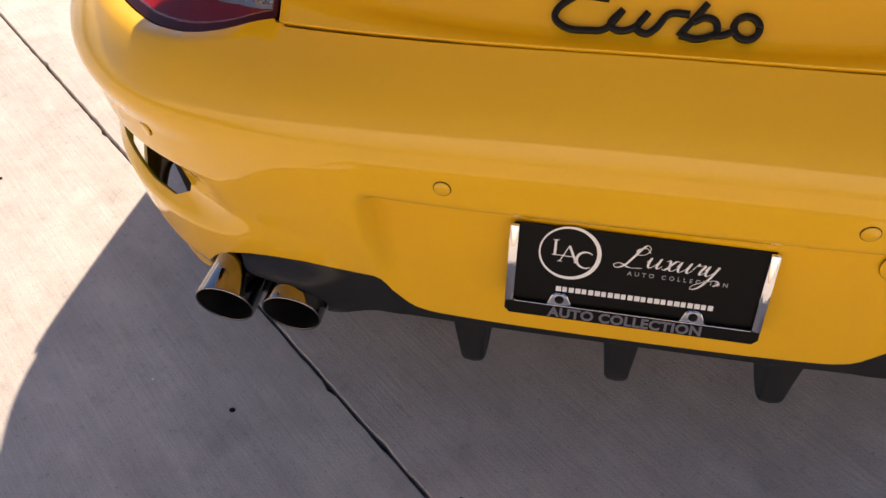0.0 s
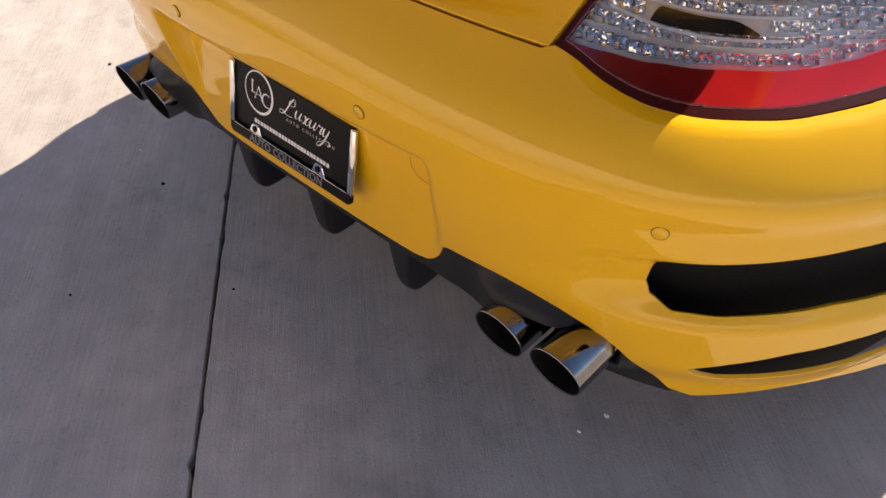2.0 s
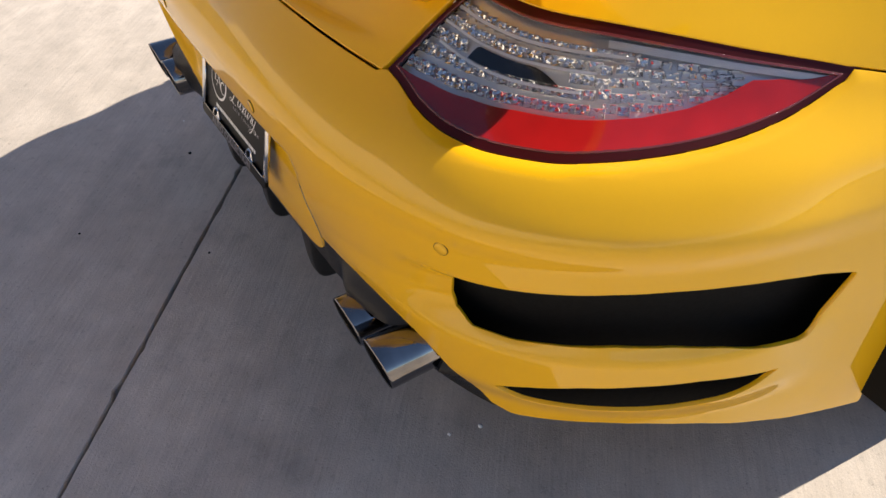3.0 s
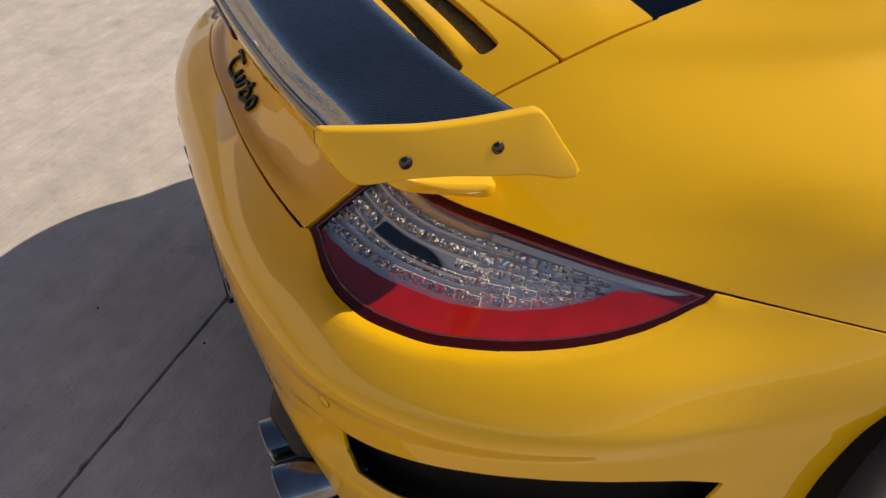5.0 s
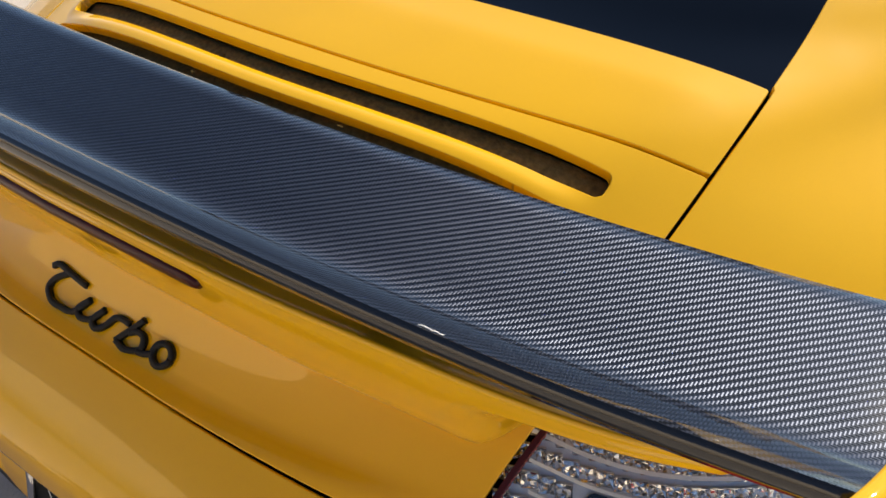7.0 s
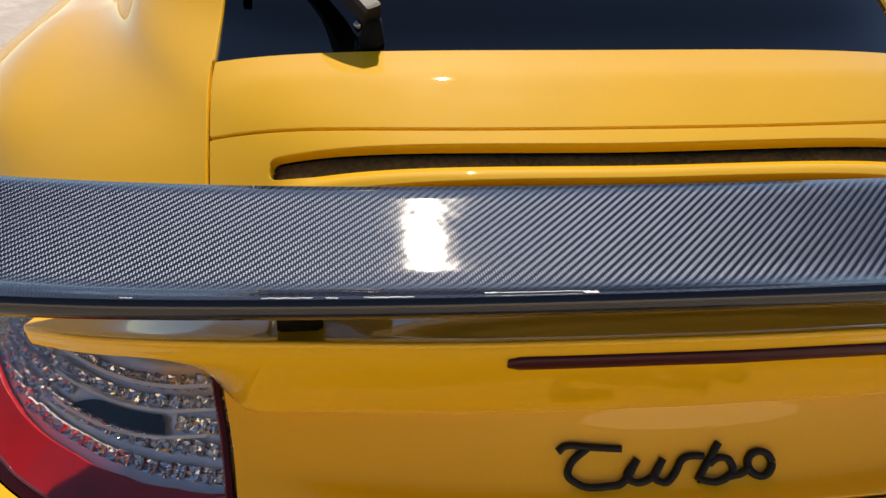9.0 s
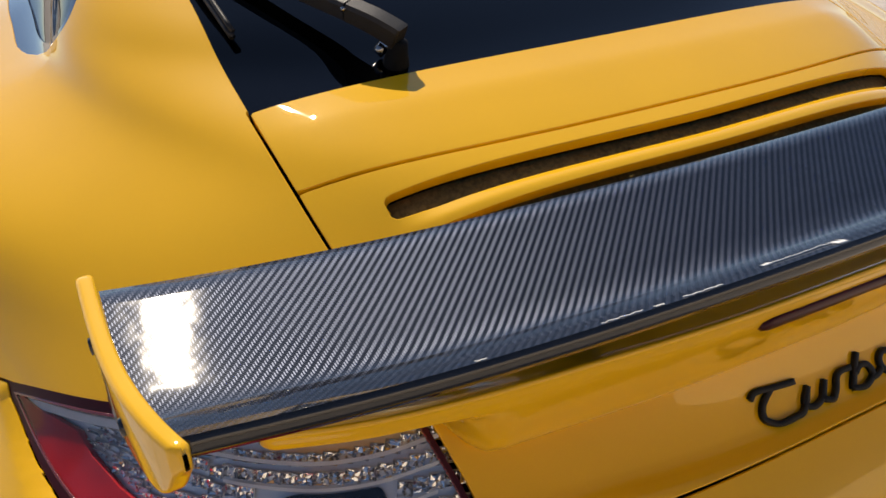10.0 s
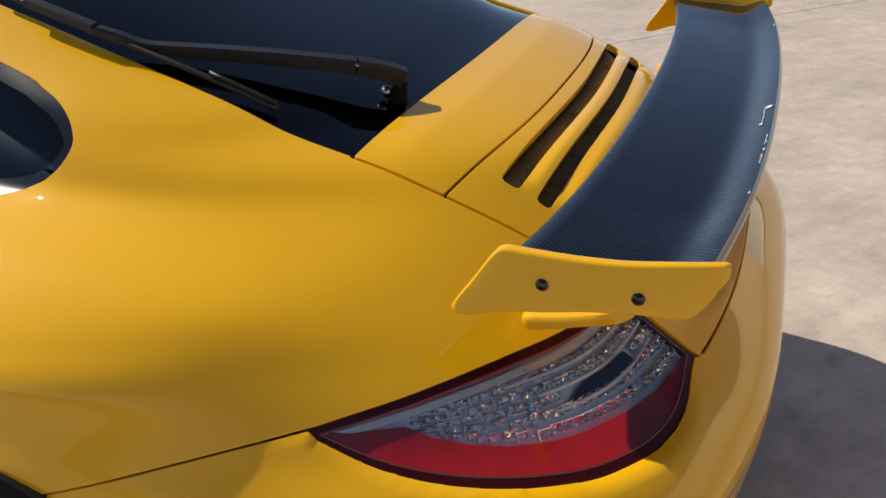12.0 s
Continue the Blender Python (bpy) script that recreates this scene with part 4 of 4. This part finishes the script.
def tail_lamp(side):
    lamp = part("tail_lamp", lamp_cut(side, np.minimum(LAMP_F - 0.0006, 0.0068 - LAMP_IN), 0.006, -0.002), DARKRED, car, "tail lamp with clear LED rows over a red band")
    part("housing", lamp_cut(side, LAMP_F - 0.004, 0.004, -0.0165), SILVER, lamp, "silver lamp housing")
    psi = psi_of(LAMP_V)
    zl, zu = LAMP_LOW(psi), LAMP_TOP(psi)
    frac = (LAMP_V[:, 2] - zl) / np.maximum(zu - zl, 1e-3)
    band = (red_line(psi) - frac) * (zu - zl)
    part("red_band", lamp_cut(side, np.minimum.reduce([LAMP_IN - 0.0062, band, 62 - psi]), 0.010, -0.0050), RED, lamp, "red reflector band")
    part("clear_lens", lamp_cut(side, LAMP_IN - 0.0066, 0.002, -0.0022), LENS, lamp, "clear outer lens").visible_shadow = False
    part("lens_edge", lamp_cut(side, np.minimum(LAMP_IN - 0.0064, 0.0076 - LAMP_IN), 0.002, -0.0014), LENS_EDGE, lamp, "pale moulded lens edge")
    rng = random.Random(5)
    # cut-glass reflectors: five close rows from the red band up to the top, broken by the dark inset
    chips, cells = [], []
    for row in range(5):
        p = 28.8 + .35 * (row % 2)
        while p < 60.6:
            span = float(LAMP_TOP(p)) - float(LAMP_LOW(p))
            lo, hi = float(red_line(p)) + .020, 1 - .020 / span
            h = (hi - lo) / 5
            frac = lo + h * (row + .5)
            jumble = float(smooth(p, 41, 45))
            inset = 33.0 < p < 41.4 and .455 < frac < .61
            if h * span > .0034 and not inset:
                q = p + jumble * rng.uniform(-.2, .2)
                w = .0166 * (1 + jumble * rng.uniform(-.2, .3))
                cells.append(reflector_cup(side, q, lamp_height(q, frac + jumble * rng.uniform(-.02, .02)), w, h * span * 1.02, .0055 + rng.uniform(0, .004), -.0098 - jumble * rng.uniform(0, .003)))
                if jumble < .5:
                    chips.append(led_dome(side, q, lamp_height(q, frac), .0015, -.0132))
            p += .0172 / .0183
    part("led_bezels", join(*(c[0] for c in cells)), SILVER, lamp, "close rows of clear moulded LED bezels", smooth=False)["kind"] = "stuff"
    part("led_reflectors", join(*(c[1] for c in cells)), FACETS, lamp, "cut-glass silver LED reflectors", smooth=False)["kind"] = "stuff"
    part("led_chips", join(*chips), AMBER, lamp, "small brown LED chips")["kind"] = "stuff"
    for fr, p0, p1, wd in ((.455, 30.6, 42.5, .010), (.612, 30.6, 43.5, .010), (.760, 29.8, 46, .012)):
        part("light_guide", lamp_patch(side, lambda q, f=fr, w=wd: max(f, float(red_line(q)) + .10) - w, lambda q, f=fr, w=wd: max(f, float(red_line(q)) + .10) + w, p0, p1, -0.0072, 40, 3, .25), GUIDE, lamp, "bright light guide strip")
    part("light_guide", lamp_patch(side, lambda q: 1 - .021 / (float(LAMP_TOP(q)) - float(LAMP_LOW(q))), lambda q: 1 - .0145 / (float(LAMP_TOP(q)) - float(LAMP_LOW(q))), 44, 59.6, -0.0055, 40, 3, .2), GUIDE, lamp, "bright light guide strip")
    part("dark_inset", lamp_patch(side, lambda q: .475, lambda q: .475 + .115 * math.sqrt(float(smooth(q, 33.4, 34.2) * smooth(q, 41.0, 38.6))), 33.4, 41.0, -0.0085, 30, 4), BLACK, lamp, "dark reversing-lamp inset")


for _s in (1, -1):
    tail_lamp(_s)


# ---------------------------------------------------------------- exhaust tips
def exhaust_rings(x, z, rings):
    """Rings of a slash-cut pipe: the upper rim reaches further back."""
    an = np.radians(np.arange(0, 360, 10))
    return loft([[(x + r * math.cos(a), y - cut * .20 * r * math.sin(a), z + r * math.sin(a)) for a in an] for r, y, cut in rings], caps=False)


TIP = ((.036, .34, 0), (.040, .25, 0), (.0435, .17, .3), (.0452, .078, 1), (.0444, .0752, 1), (.0429, .0765, 1))
BORE = ((.0428, .0772, 1), (.0415, .14, .6), (.039, .26, 0), (.0005, .262, 0))
for _s in (1, -1):
    for _x, _z in ((.586, .330), (.480, .330)):
        e = part("exhaust_tip", exhaust_rings(_s * _x, _z, TIP), STEEL, car, "polished steel exhaust tip, sooty inside")
        part("bore", exhaust_rings(_s * _x, _z, BORE), SOOT, e, "soot-black bore")

# ---------------------------------------------------------------- diffuser fins and parking sensors
for _x in (-.219, .0, .221):
    secs = []
    for k in np.linspace(0, 1, 15):                # a rounded keel seen from the side
        y, zb = .114 + .20 * k * k, .322 - .116 * math.sqrt(max(0.0, 1 - (1 - min(1.0, k / .42)) ** 2.2)) + .022 * float(smooth(k, .5, 1.0))
        w = .0155 + .003 * float(smooth(k, 0, .5))
        secs.append([(_x - w, y, zb + .010), (_x - w * .75, y, zb + .003), (_x, y, zb), (_x + w * .75, y, zb + .003), (_x + w, y, zb + .010), (_x + w * 1.6, y, .328), (_x + w * 2.7, y, .348), (_x - w * 2.7, y, .348), (_x - w * 1.6, y, .328)])
    part("diffuser_fin", loft(secs), PLASTIC, car, "black plastic diffuser fin")
part("under_tray", loft([[(-w, y, z), (w, y, z), (w, y, z + .02), (-w, y, z + .02)] for y, z, w in ((.150, .318, .40), (.30, .315, .55), (.70, .25, .62))]), PLASTIC, car)


def sensor(psi, z):
    """A painted parking-sensor disc with a thin dark ring round it."""
    c = skin(psi, z, float(bumper_push(skin(psi, z)[None])[0]))
    e = np.array([skin(psi + .3, z) - skin(psi - .3, z), skin(psi, z + .003) - skin(psi, z - .003)])
    u, k = e[0] / np.linalg.norm(e[0]), e[1] / np.linalg.norm(e[1])
    n = np.cross(u, k)
    an = np.radians(np.arange(0, 360, 12))

    def ring(r, h):
        return [c + r * (math.cos(a) * u + math.sin(a) * k) + n * h for a in an]

    s = part("parking_sensor", loft([ring(.0001, .0019), ring(.0098, .0018), ring(.0102, .0010)], caps=False), YELLOW, car)
    part("sensor_ring", loft([ring(.0101, .0011), ring(.0108, .0012), ring(.0111, -.001)], caps=False), GAP, s, "thin dark ring")


for _p, _z in ((12.75, .618), (35.25, .590)):
    sensor(_p, _z)
    sensor(-_p, _z)

TOW = np.array((0.306, 0.0, 0.528))
_near = np.argsort(np.where(SV[:, 1] < 0.4, np.hypot(SV[:, 0] - TOW[0], SV[:, 2] - TOW[2]), 9))[:24]
TOW = np.array((TOW[0], SV[_near, 1].mean(), TOW[2]))               # on the floor of the plate recess
TOW_N = vertex_normals(SV, ST)[_near].mean(0)
TOW_N = TOW_N / np.linalg.norm(TOW_N)
TOW_U = np.cross((0, 0, 1), TOW_N)
TOW_U = -TOW_U / np.linalg.norm(TOW_U) if TOW_U[0] < 0 else TOW_U / np.linalg.norm(TOW_U)
TOW_K = np.cross(TOW_N, TOW_U)
TOW = TOW + TOW_N * 0.0030
tow = part("tow_eye_cover", loft([[TOW + .0275 * r * (math.cos(a) * TOW_U + math.sin(a) * TOW_K) + TOW_N * h for a in np.radians(np.arange(0, 360, 10))] for r, h in ((.004, .0000), (.96, -.0001), (1.0, -.0004))], caps=False), YELLOW, car, "yellow tow-eye cover set in the bumper")
part("cover_gap", loft([[TOW + .0275 * r * (math.cos(a) * TOW_U + math.sin(a) * TOW_K) + TOW_N * h for a in np.radians(np.arange(0, 360, 10))] for r, h in ((1.0, -.0002), (1.010, -.0001), (1.018, -.001))], caps=False), GAP, tow, "thin dark gap")

def bar(path, width, height, up=(0, -0.28, 0.96)):
    """A flat-topped bar with broken upper edges along a path; width and height one a point."""
    p = np.array(path, float)
    d = np.gradient(p, axis=0)
    secs = []
    for i in range(len(p)):
        t = d[i] / np.linalg.norm(d[i])
        s = np.cross(t, up)
        s /= np.linalg.norm(s)
        n = np.cross(s, t)
        w, h = width[i] / 2, height[i]
        secs.append([p[i] + s * a * w + n * b * h for a, b in ((-1, -1), (1, -1), (1, -.22), (.8, 0), (-.8, 0), (-1, -.22))])
    return loft(secs)


# ---------------------------------------------------------------- script badge on the lid
BADGE = [
    [(.00, .86), (.045, 1.03), (.16, .97), (.29, .91)],
    [(.135, .95), (.060, .58), (.040, .22), (.10, -.02), (.21, -.03), (.29, .06), (.36, .62)],
    [(.36, .62), (.305, .20), (.345, .02), (.42, .14), (.478, .60)],
    [(.478, .60), (.430, .14), (.480, .00), (.525, .20), (.560, .52), (.600, .63), (.668, .62)],
    [(.745, .97), (.690, .50), (.630, .02)],
    [(.630, .03), (.715, -.03), (.795, .14), (.785, .48), (.735, .55), (.690, .40)],
    [(.780, .06), (.830, .10), (.872, .22)],
]


def badge_point(u, w, out):
    x = -0.1345 + 0.230 * u
    z = 0.7762 + 0.0265 * w - 0.001 * u
    zz = np.linspace(0.72, 0.88, 80)
    y = float(np.interp(z, zz, TAIL_AT(x, zz)))
    return np.array((x, y + 0.014 * float(smooth(z, 0.763, 0.778)) - out, z))


badge = []
for stroke in BADGE:
    p = spline(stroke, 7)
    n = len(p)
    wide = np.full(n, .0074)
    badge.append(bar([badge_point(u, w, .0030) for u, w in p], wide, [.0055] * n, (0, -.72, .69)))
an = np.radians(np.arange(0, 361, 15))
badge.append(bar([badge_point(.930 + .058 * math.cos(a), .34 + .32 * math.sin(a), .0030) for a in an], [.0076] * len(an), [.0055] * len(an), (0, -.72, .69)))
part("script_badge", join(*badge), MATT, rear_lid, "black script badge reading turbo")


# ---------------------------------------------------------------- dealer plate
PT, PB = np.array([0.0040, 0.1058, 0.5355]), np.array([0.001, 0.0775, 0.4060])      # top and bottom middle
PU = np.array([1.0, 0.018, -0.028])
PU /= np.linalg.norm(PU)
PV = (PT - PB) / np.linalg.norm(PT - PB)
PN = np.cross(PU, PV)
PC, PW, PH = (PT + PB) / 2, 0.3255, float(np.linalg.norm(PT - PB)) + 0.004


def plate_at(a, b, d):
    return PC + PU * a + PV * b + PN * d


def flat(outline, d, thick=0.0004):
    o = np.array(outline, float)
    n = len(o)
    v = [plate_at(a, b, d) for a, b in o] + [plate_at(a, b, d + thick) for a, b in o]
    return np.array(v), [tuple(range(n, 2 * n))] + [(i, (i + 1) % n, n + (i + 1) % n, n + i) for i in range(n)]


def rect(a0, b0, a1, b1):
    return [(a0, b0), (a1, b0), (a1, b1), (a0, b1)]


def text_part(words, size, centre, d, mat, parent, label, bold=0.0, shear=0.0, space=1.0):
    """Raised flat lettering in the built-in font, on the plate."""
    cu = bpy.data.curves.new("lettering", "FONT")
    cu.body, cu.size, cu.align_x, cu.align_y, cu.shear, cu.space_character, cu.offset = words, size, "CENTER", "CENTER", shear, space, bold
    cu.extrude = 0.0002
    ob = new("lettering", cu)
    dg = bpy.context.evaluated_depsgraph_get()
    me = bpy.data.meshes.new_from_object(ob.evaluated_get(dg))
    bpy.data.objects.remove(ob)
    co = np.zeros(len(me.vertices) * 3)
    me.vertices.foreach_get("co", co)
    co = co.reshape(-1, 3)
    out = PC + np.outer(co[:, 0] + centre[0], PU) + np.outer(co[:, 1] + centre[1], PV) + np.outer(co[:, 2] + d, PN)
    me.vertices.foreach_set("co", out.ravel())
    me.materials.clear()
    me.materials.append(mat)
    t = new("lettering", me)
    t.parent = parent
    return tagged(t, label=label)


number_plate = part("dealer_plate", prism(rect(-PW / 2 + .004, -PH / 2 + .004, PW / 2 - .004, PH / 2 - .001), plate_at, 0.002, 0.0004), PLATE, car, "black dealer plate with white print in chrome frame", smooth=False)
# chrome frame: two uprights, a bottom rail with two screw tabs
for _s in (1, -1):
    part("frame_upright", prism([(_s * (PW / 2 - .011), -PH / 2 + .02), (_s * PW / 2, -PH / 2 + .016), (_s * PW / 2, PH / 2 - .002), (_s * (PW / 2 - .011), PH / 2 - .002)][::_s], lambda a, b, d: plate_at(a, b, .001 + d), .007, .0015), CHROME, number_plate, "chrome frame side")
_rail = [(-PW / 2 + .006, -PH / 2), (PW / 2 - .006, -PH / 2), (PW / 2, -PH / 2 + .006), (PW / 2, -PH / 2 + .020), (PW / 2 - .006, -PH / 2 + .019), (PW / 2 - .012, -PH / 2 + .020),
         (-PW / 2 + .012, -PH / 2 + .020), (-PW / 2 + .006, -PH / 2 + .019), (-PW / 2, -PH / 2 + .020), (-PW / 2, -PH / 2 + .006)]
part("frame_rail", prism(_rail, lambda a, b, d: plate_at(a, b, .001 + d), .007, .0012), PLATE, number_plate, "black frame rail with chrome edge", smooth=False)
part("rail_edge", tube([plate_at(-PW / 2 + .012, -PH / 2 + .020, .008), plate_at(PW / 2 - .012, -PH / 2 + .020, .008)], .0007, 8), CHROME, number_plate)
for _x in (-.092, .078):
    tab = [(_x - .017, -PH / 2 + .019), (_x + .017, -PH / 2 + .019), (_x + .010, -PH / 2 + .035), (_x + .006, -PH / 2 + .038), (_x - .006, -PH / 2 + .038), (_x - .010, -PH / 2 + .035)]
    part("screw_tab", prism(tab, lambda a, b, d: plate_at(a, b, .001 + d), .006, .0015), CHROME, number_plate, "chrome screw tab", smooth=False)
    part("screw", tube([plate_at(_x, -PH / 2 + .029, .006), plate_at(_x, -PH / 2 + .029, .0085), plate_at(_x, -PH / 2 + .029, .0087)], (.0065, .0055, .002), 14), SOOT, number_plate, "dark screw")
text_part("AUTO COLLECTION", .0205, (-.006, -PH / 2 + .0090), .0085, GREY, number_plate, "grey bold capitals on frame rail", bold=.0007, space=1.05)
text_part("AUTO COLLECTION", .0085, (.050, .012), .0024, PALE, number_plate, "small grey capitals", space=1.75)
# roundel, script flourish and web line as plain shapes
_ring = []
for a in np.radians(np.arange(0, 361, 8)):
    w = .0016 + .0026 * (0.5 + 0.5 * math.cos(a + .3))
    _ring.append((a, w))
_cx, _cy, _R = -.086, .031, .0385
_v, _f = [], []
for a, w in _ring:
    for r in (_R - w, _R + w * .3):
        _v.append(plate_at(_cx + r * math.cos(a), _cy + r * math.sin(a), .0026))
_f = [(2 * i, 2 * i + 1, 2 * i + 3, 2 * i + 2) for i in range(len(_ring) - 1)]
part("roundel", (np.array(_v), _f), WHITE, number_plate, "white printed ring", smooth=False)
def ink(path, width, name, d=.0024):
    """A printed stroke of even width on the plate."""
    p = np.array(path, float)
    t = np.gradient(p, axis=0)
    t /= np.maximum(np.linalg.norm(t, axis=1, keepdims=True), 1e-9)
    n = np.stack([-t[:, 1], t[:, 0]], -1) * np.broadcast_to(np.asarray(width, float), (len(p),))[:, None] / 2
    rows = [[plate_at(*(q + m), d), plate_at(*(q - m), d)] for q, m in zip(p, n)]
    return part(name, loft(rows, closed=False, caps=False), WHITE, number_plate, smooth=False)


for _p, _w in (([(-.1045, .0490), (-.1045, .0265)], .0032), ([(-.1080, .0486), (-.1005, .0486)], .0012), ([(-.1080, .0266), (-.0925, .0266), (-.0920, .0310)], .0014),
               ([(-.0975, .0180), (-.0870, .0420)], .0013), ([(-.0870, .0420), (-.0765, .0180)], .0032), ([(-.0940, .0262), (-.0800, .0262)], .0012),
               ([(-.1000, .0180), (-.0945, .0180)], .0012), ([(-.0795, .0180), (-.0735, .0180)], .0012)):
    ink(_p, _w, "monogram_stroke")
ink([(-.0650 + .0115 * math.cos(a), .0235 + .0120 * math.sin(a)) for a in np.radians(np.arange(48, 318, 15))], [.0012 + .0022 * math.sin(k * math.pi / 17) for k in range(18)], "monogram_stroke")


def script(x, y, w, h, path):
    """A pen stroke in a sloping hand, thick on the way down."""
    p = spline([(x + (a + .34 * b * h / w) * w, y + b * h) for a, b in path], 6)
    down = np.clip(-np.gradient(p[:, 1]) / (np.linalg.norm(np.gradient(p, axis=0), axis=1) + 1e-9), 0, 1)
    ink(p, .0009 + .0022 * down, "script_stroke")


_U = [(-.15, .5), (0, 1), (.02, .3), (.22, 0), (.52, .35), (.70, 1), (.66, .25), (.82, 0), (1.02, .3)]
script(-.024, .0215, .030, .030, [(.95, .78), (.70, 1.0), (.42, .90), (.50, .66), (.80, .72), (.86, 1.0), (.62, 1.12), (.40, .55), (.22, .08), (-.05, -.08), (-.22, .05), (.0, .16), (.45, -.02), (.95, .02)])
script(.0100, .0240, .0170, .0150, _U)
script(.0290, .0235, .0150, .0150, [(0, .85), (.28, .95), (.55, .1), (.85, 0), (1.05, .25)])
script(.0290, .0235, .0150, .0150, [(1.0, .95), (.72, .92), (.25, .05), (-.05, .08)])
script(.0465, .0230, .0170, .0150, _U)
script(.0650, .0225, .0140, .0150, [(-.1, .4), (.15, 1.05), (.25, .85), (.75, .95), (.62, .3), (.75, 0), (1.0, .25)])
script(.0795, .0220, .0170, .0150, [(-.1, .5), (.05, 1), (.06, .3), (.25, 0), (.55, .35), (.72, 1), (.55, -.2), (.2, -1.2), (-.25, -1.45), (-.30, -1.1), (.3, -.6), (1.0, -.35), (1.35, -.6), (1.1, -.9)])
for i in range(24):
    a = -.098 + i * .00835
    part("web_line_bar", flat(rect(a, -.0285, a + (.0068, .0058, .0064)[i % 3], -.0210), .0024), WHITE, number_plate, smooth=False)

# ---------------------------------------------------------------- rear wiper
_head = spline([(-.3010, .7235, 1.0905), (-.306, .731, 1.0945), (-.324, .757, 1.1055), (-.3465, .7905, 1.1150)], 4)
_arm = spline([(-.3475, .7925, 1.1153), (-.385, .865, 1.1265), (-.430, .960, 1.1385), (-.472, 1.045, 1.1475), (-.495, 1.090, 1.1535), (-.506, 1.130, 1.1680), (-.517, 1.175, 1.1800)], 5)
wiper = part("wiper_arm", bar(_arm, np.linspace(.027, .017, len(_arm)), np.linspace(.024, .014, len(_arm))), PLASTIC, car, "black rear wiper arm resting on the glass", smooth=False)
part("wiper_head", bar(_head, [.024] + [.027] * (len(_head) - 1), np.linspace(.031, .0245, len(_head))), PLASTIC, wiper, "black hinged wiper head", smooth=False)
part("hinge_pin", tube([_arm[0] + (-.0137, -.006, -.009), _arm[0] + (.0137, .006, -.009)], .0032, 12), TRIM, wiper, "bright hinge pin")
part("wiper_pivot", tube([(-.305, .744, 1.020), (-.305, .742, 1.032), (-.304, .739, 1.052), (-.303, .735, 1.070)], (.021, .0195, .015, .012), 20), GAP, wiper, "black rubber pivot boot")
part("pivot_nut", tube([(-.3165, .753, 1.0515), (-.3255, .757, 1.0600)], (.0095, .0075), 12), TRIM, wiper, "grey pivot nut")
part("wiper_blade", join(tube(spline([(-.491, .862, 1.0665), (-.502, .981, 1.110), (-.512, 1.18, 1.170), (-.507, 1.36, 1.216)], 5), .0050, 8),
                         tube(spline([(-.489, .864, 1.0740), (-.500, .972, 1.1160)], 5), .0040, 6)), PLASTIC, wiper, "black wiper blade")
part("blade_holder", bar(spline([(-.515, 1.165, 1.1805), (-.517, 1.22, 1.1960), (-.516, 1.29, 1.2140)], 5), [.019] * 11, [.015] * 11), PLASTIC, wiper, "black blade holder", smooth=False)


# ---------------------------------------------------------------- small stones and marks on the concrete
def pebble(x, y, r, mat, seed, label):
    rng = random.Random(seed)
    bm = bmesh.new()
    bmesh.ops.create_icosphere(bm, subdivisions=2, radius=1)
    for q in bm.verts:
        q.co = Vector((x, y, r * 0.3)) + Vector((q.co.x * r, q.co.y * r * 0.8, q.co.z * r * 0.42)) * rng.uniform(0.8, 1.1)
    tagged(part("pebble", bm, mat, None), label, "pebble", "loose stones on the concrete")


for _i, (_x, _y, _r) in enumerate(((.535, .28, .0055), (.52, .223, .0045), (-.80, .148, .0035), (-.93, .52, .003), (.98, -.12, .004))):
    pebble(_x, _y, _r, WHITE, _i, "tiny pale stone chip lying on the concrete")
for _i, (_x, _y, _r) in enumerate(((-.632, .111, .006), (-.45, -.22, .004), (-1.25, .31, .006), (-1.42, .62, .005), (1.18, .35, .005), (-.21, .02, .004))):
    pebble(_x, _y, _r, SOOT, 20 + _i, "small dark stone lying on the concrete")
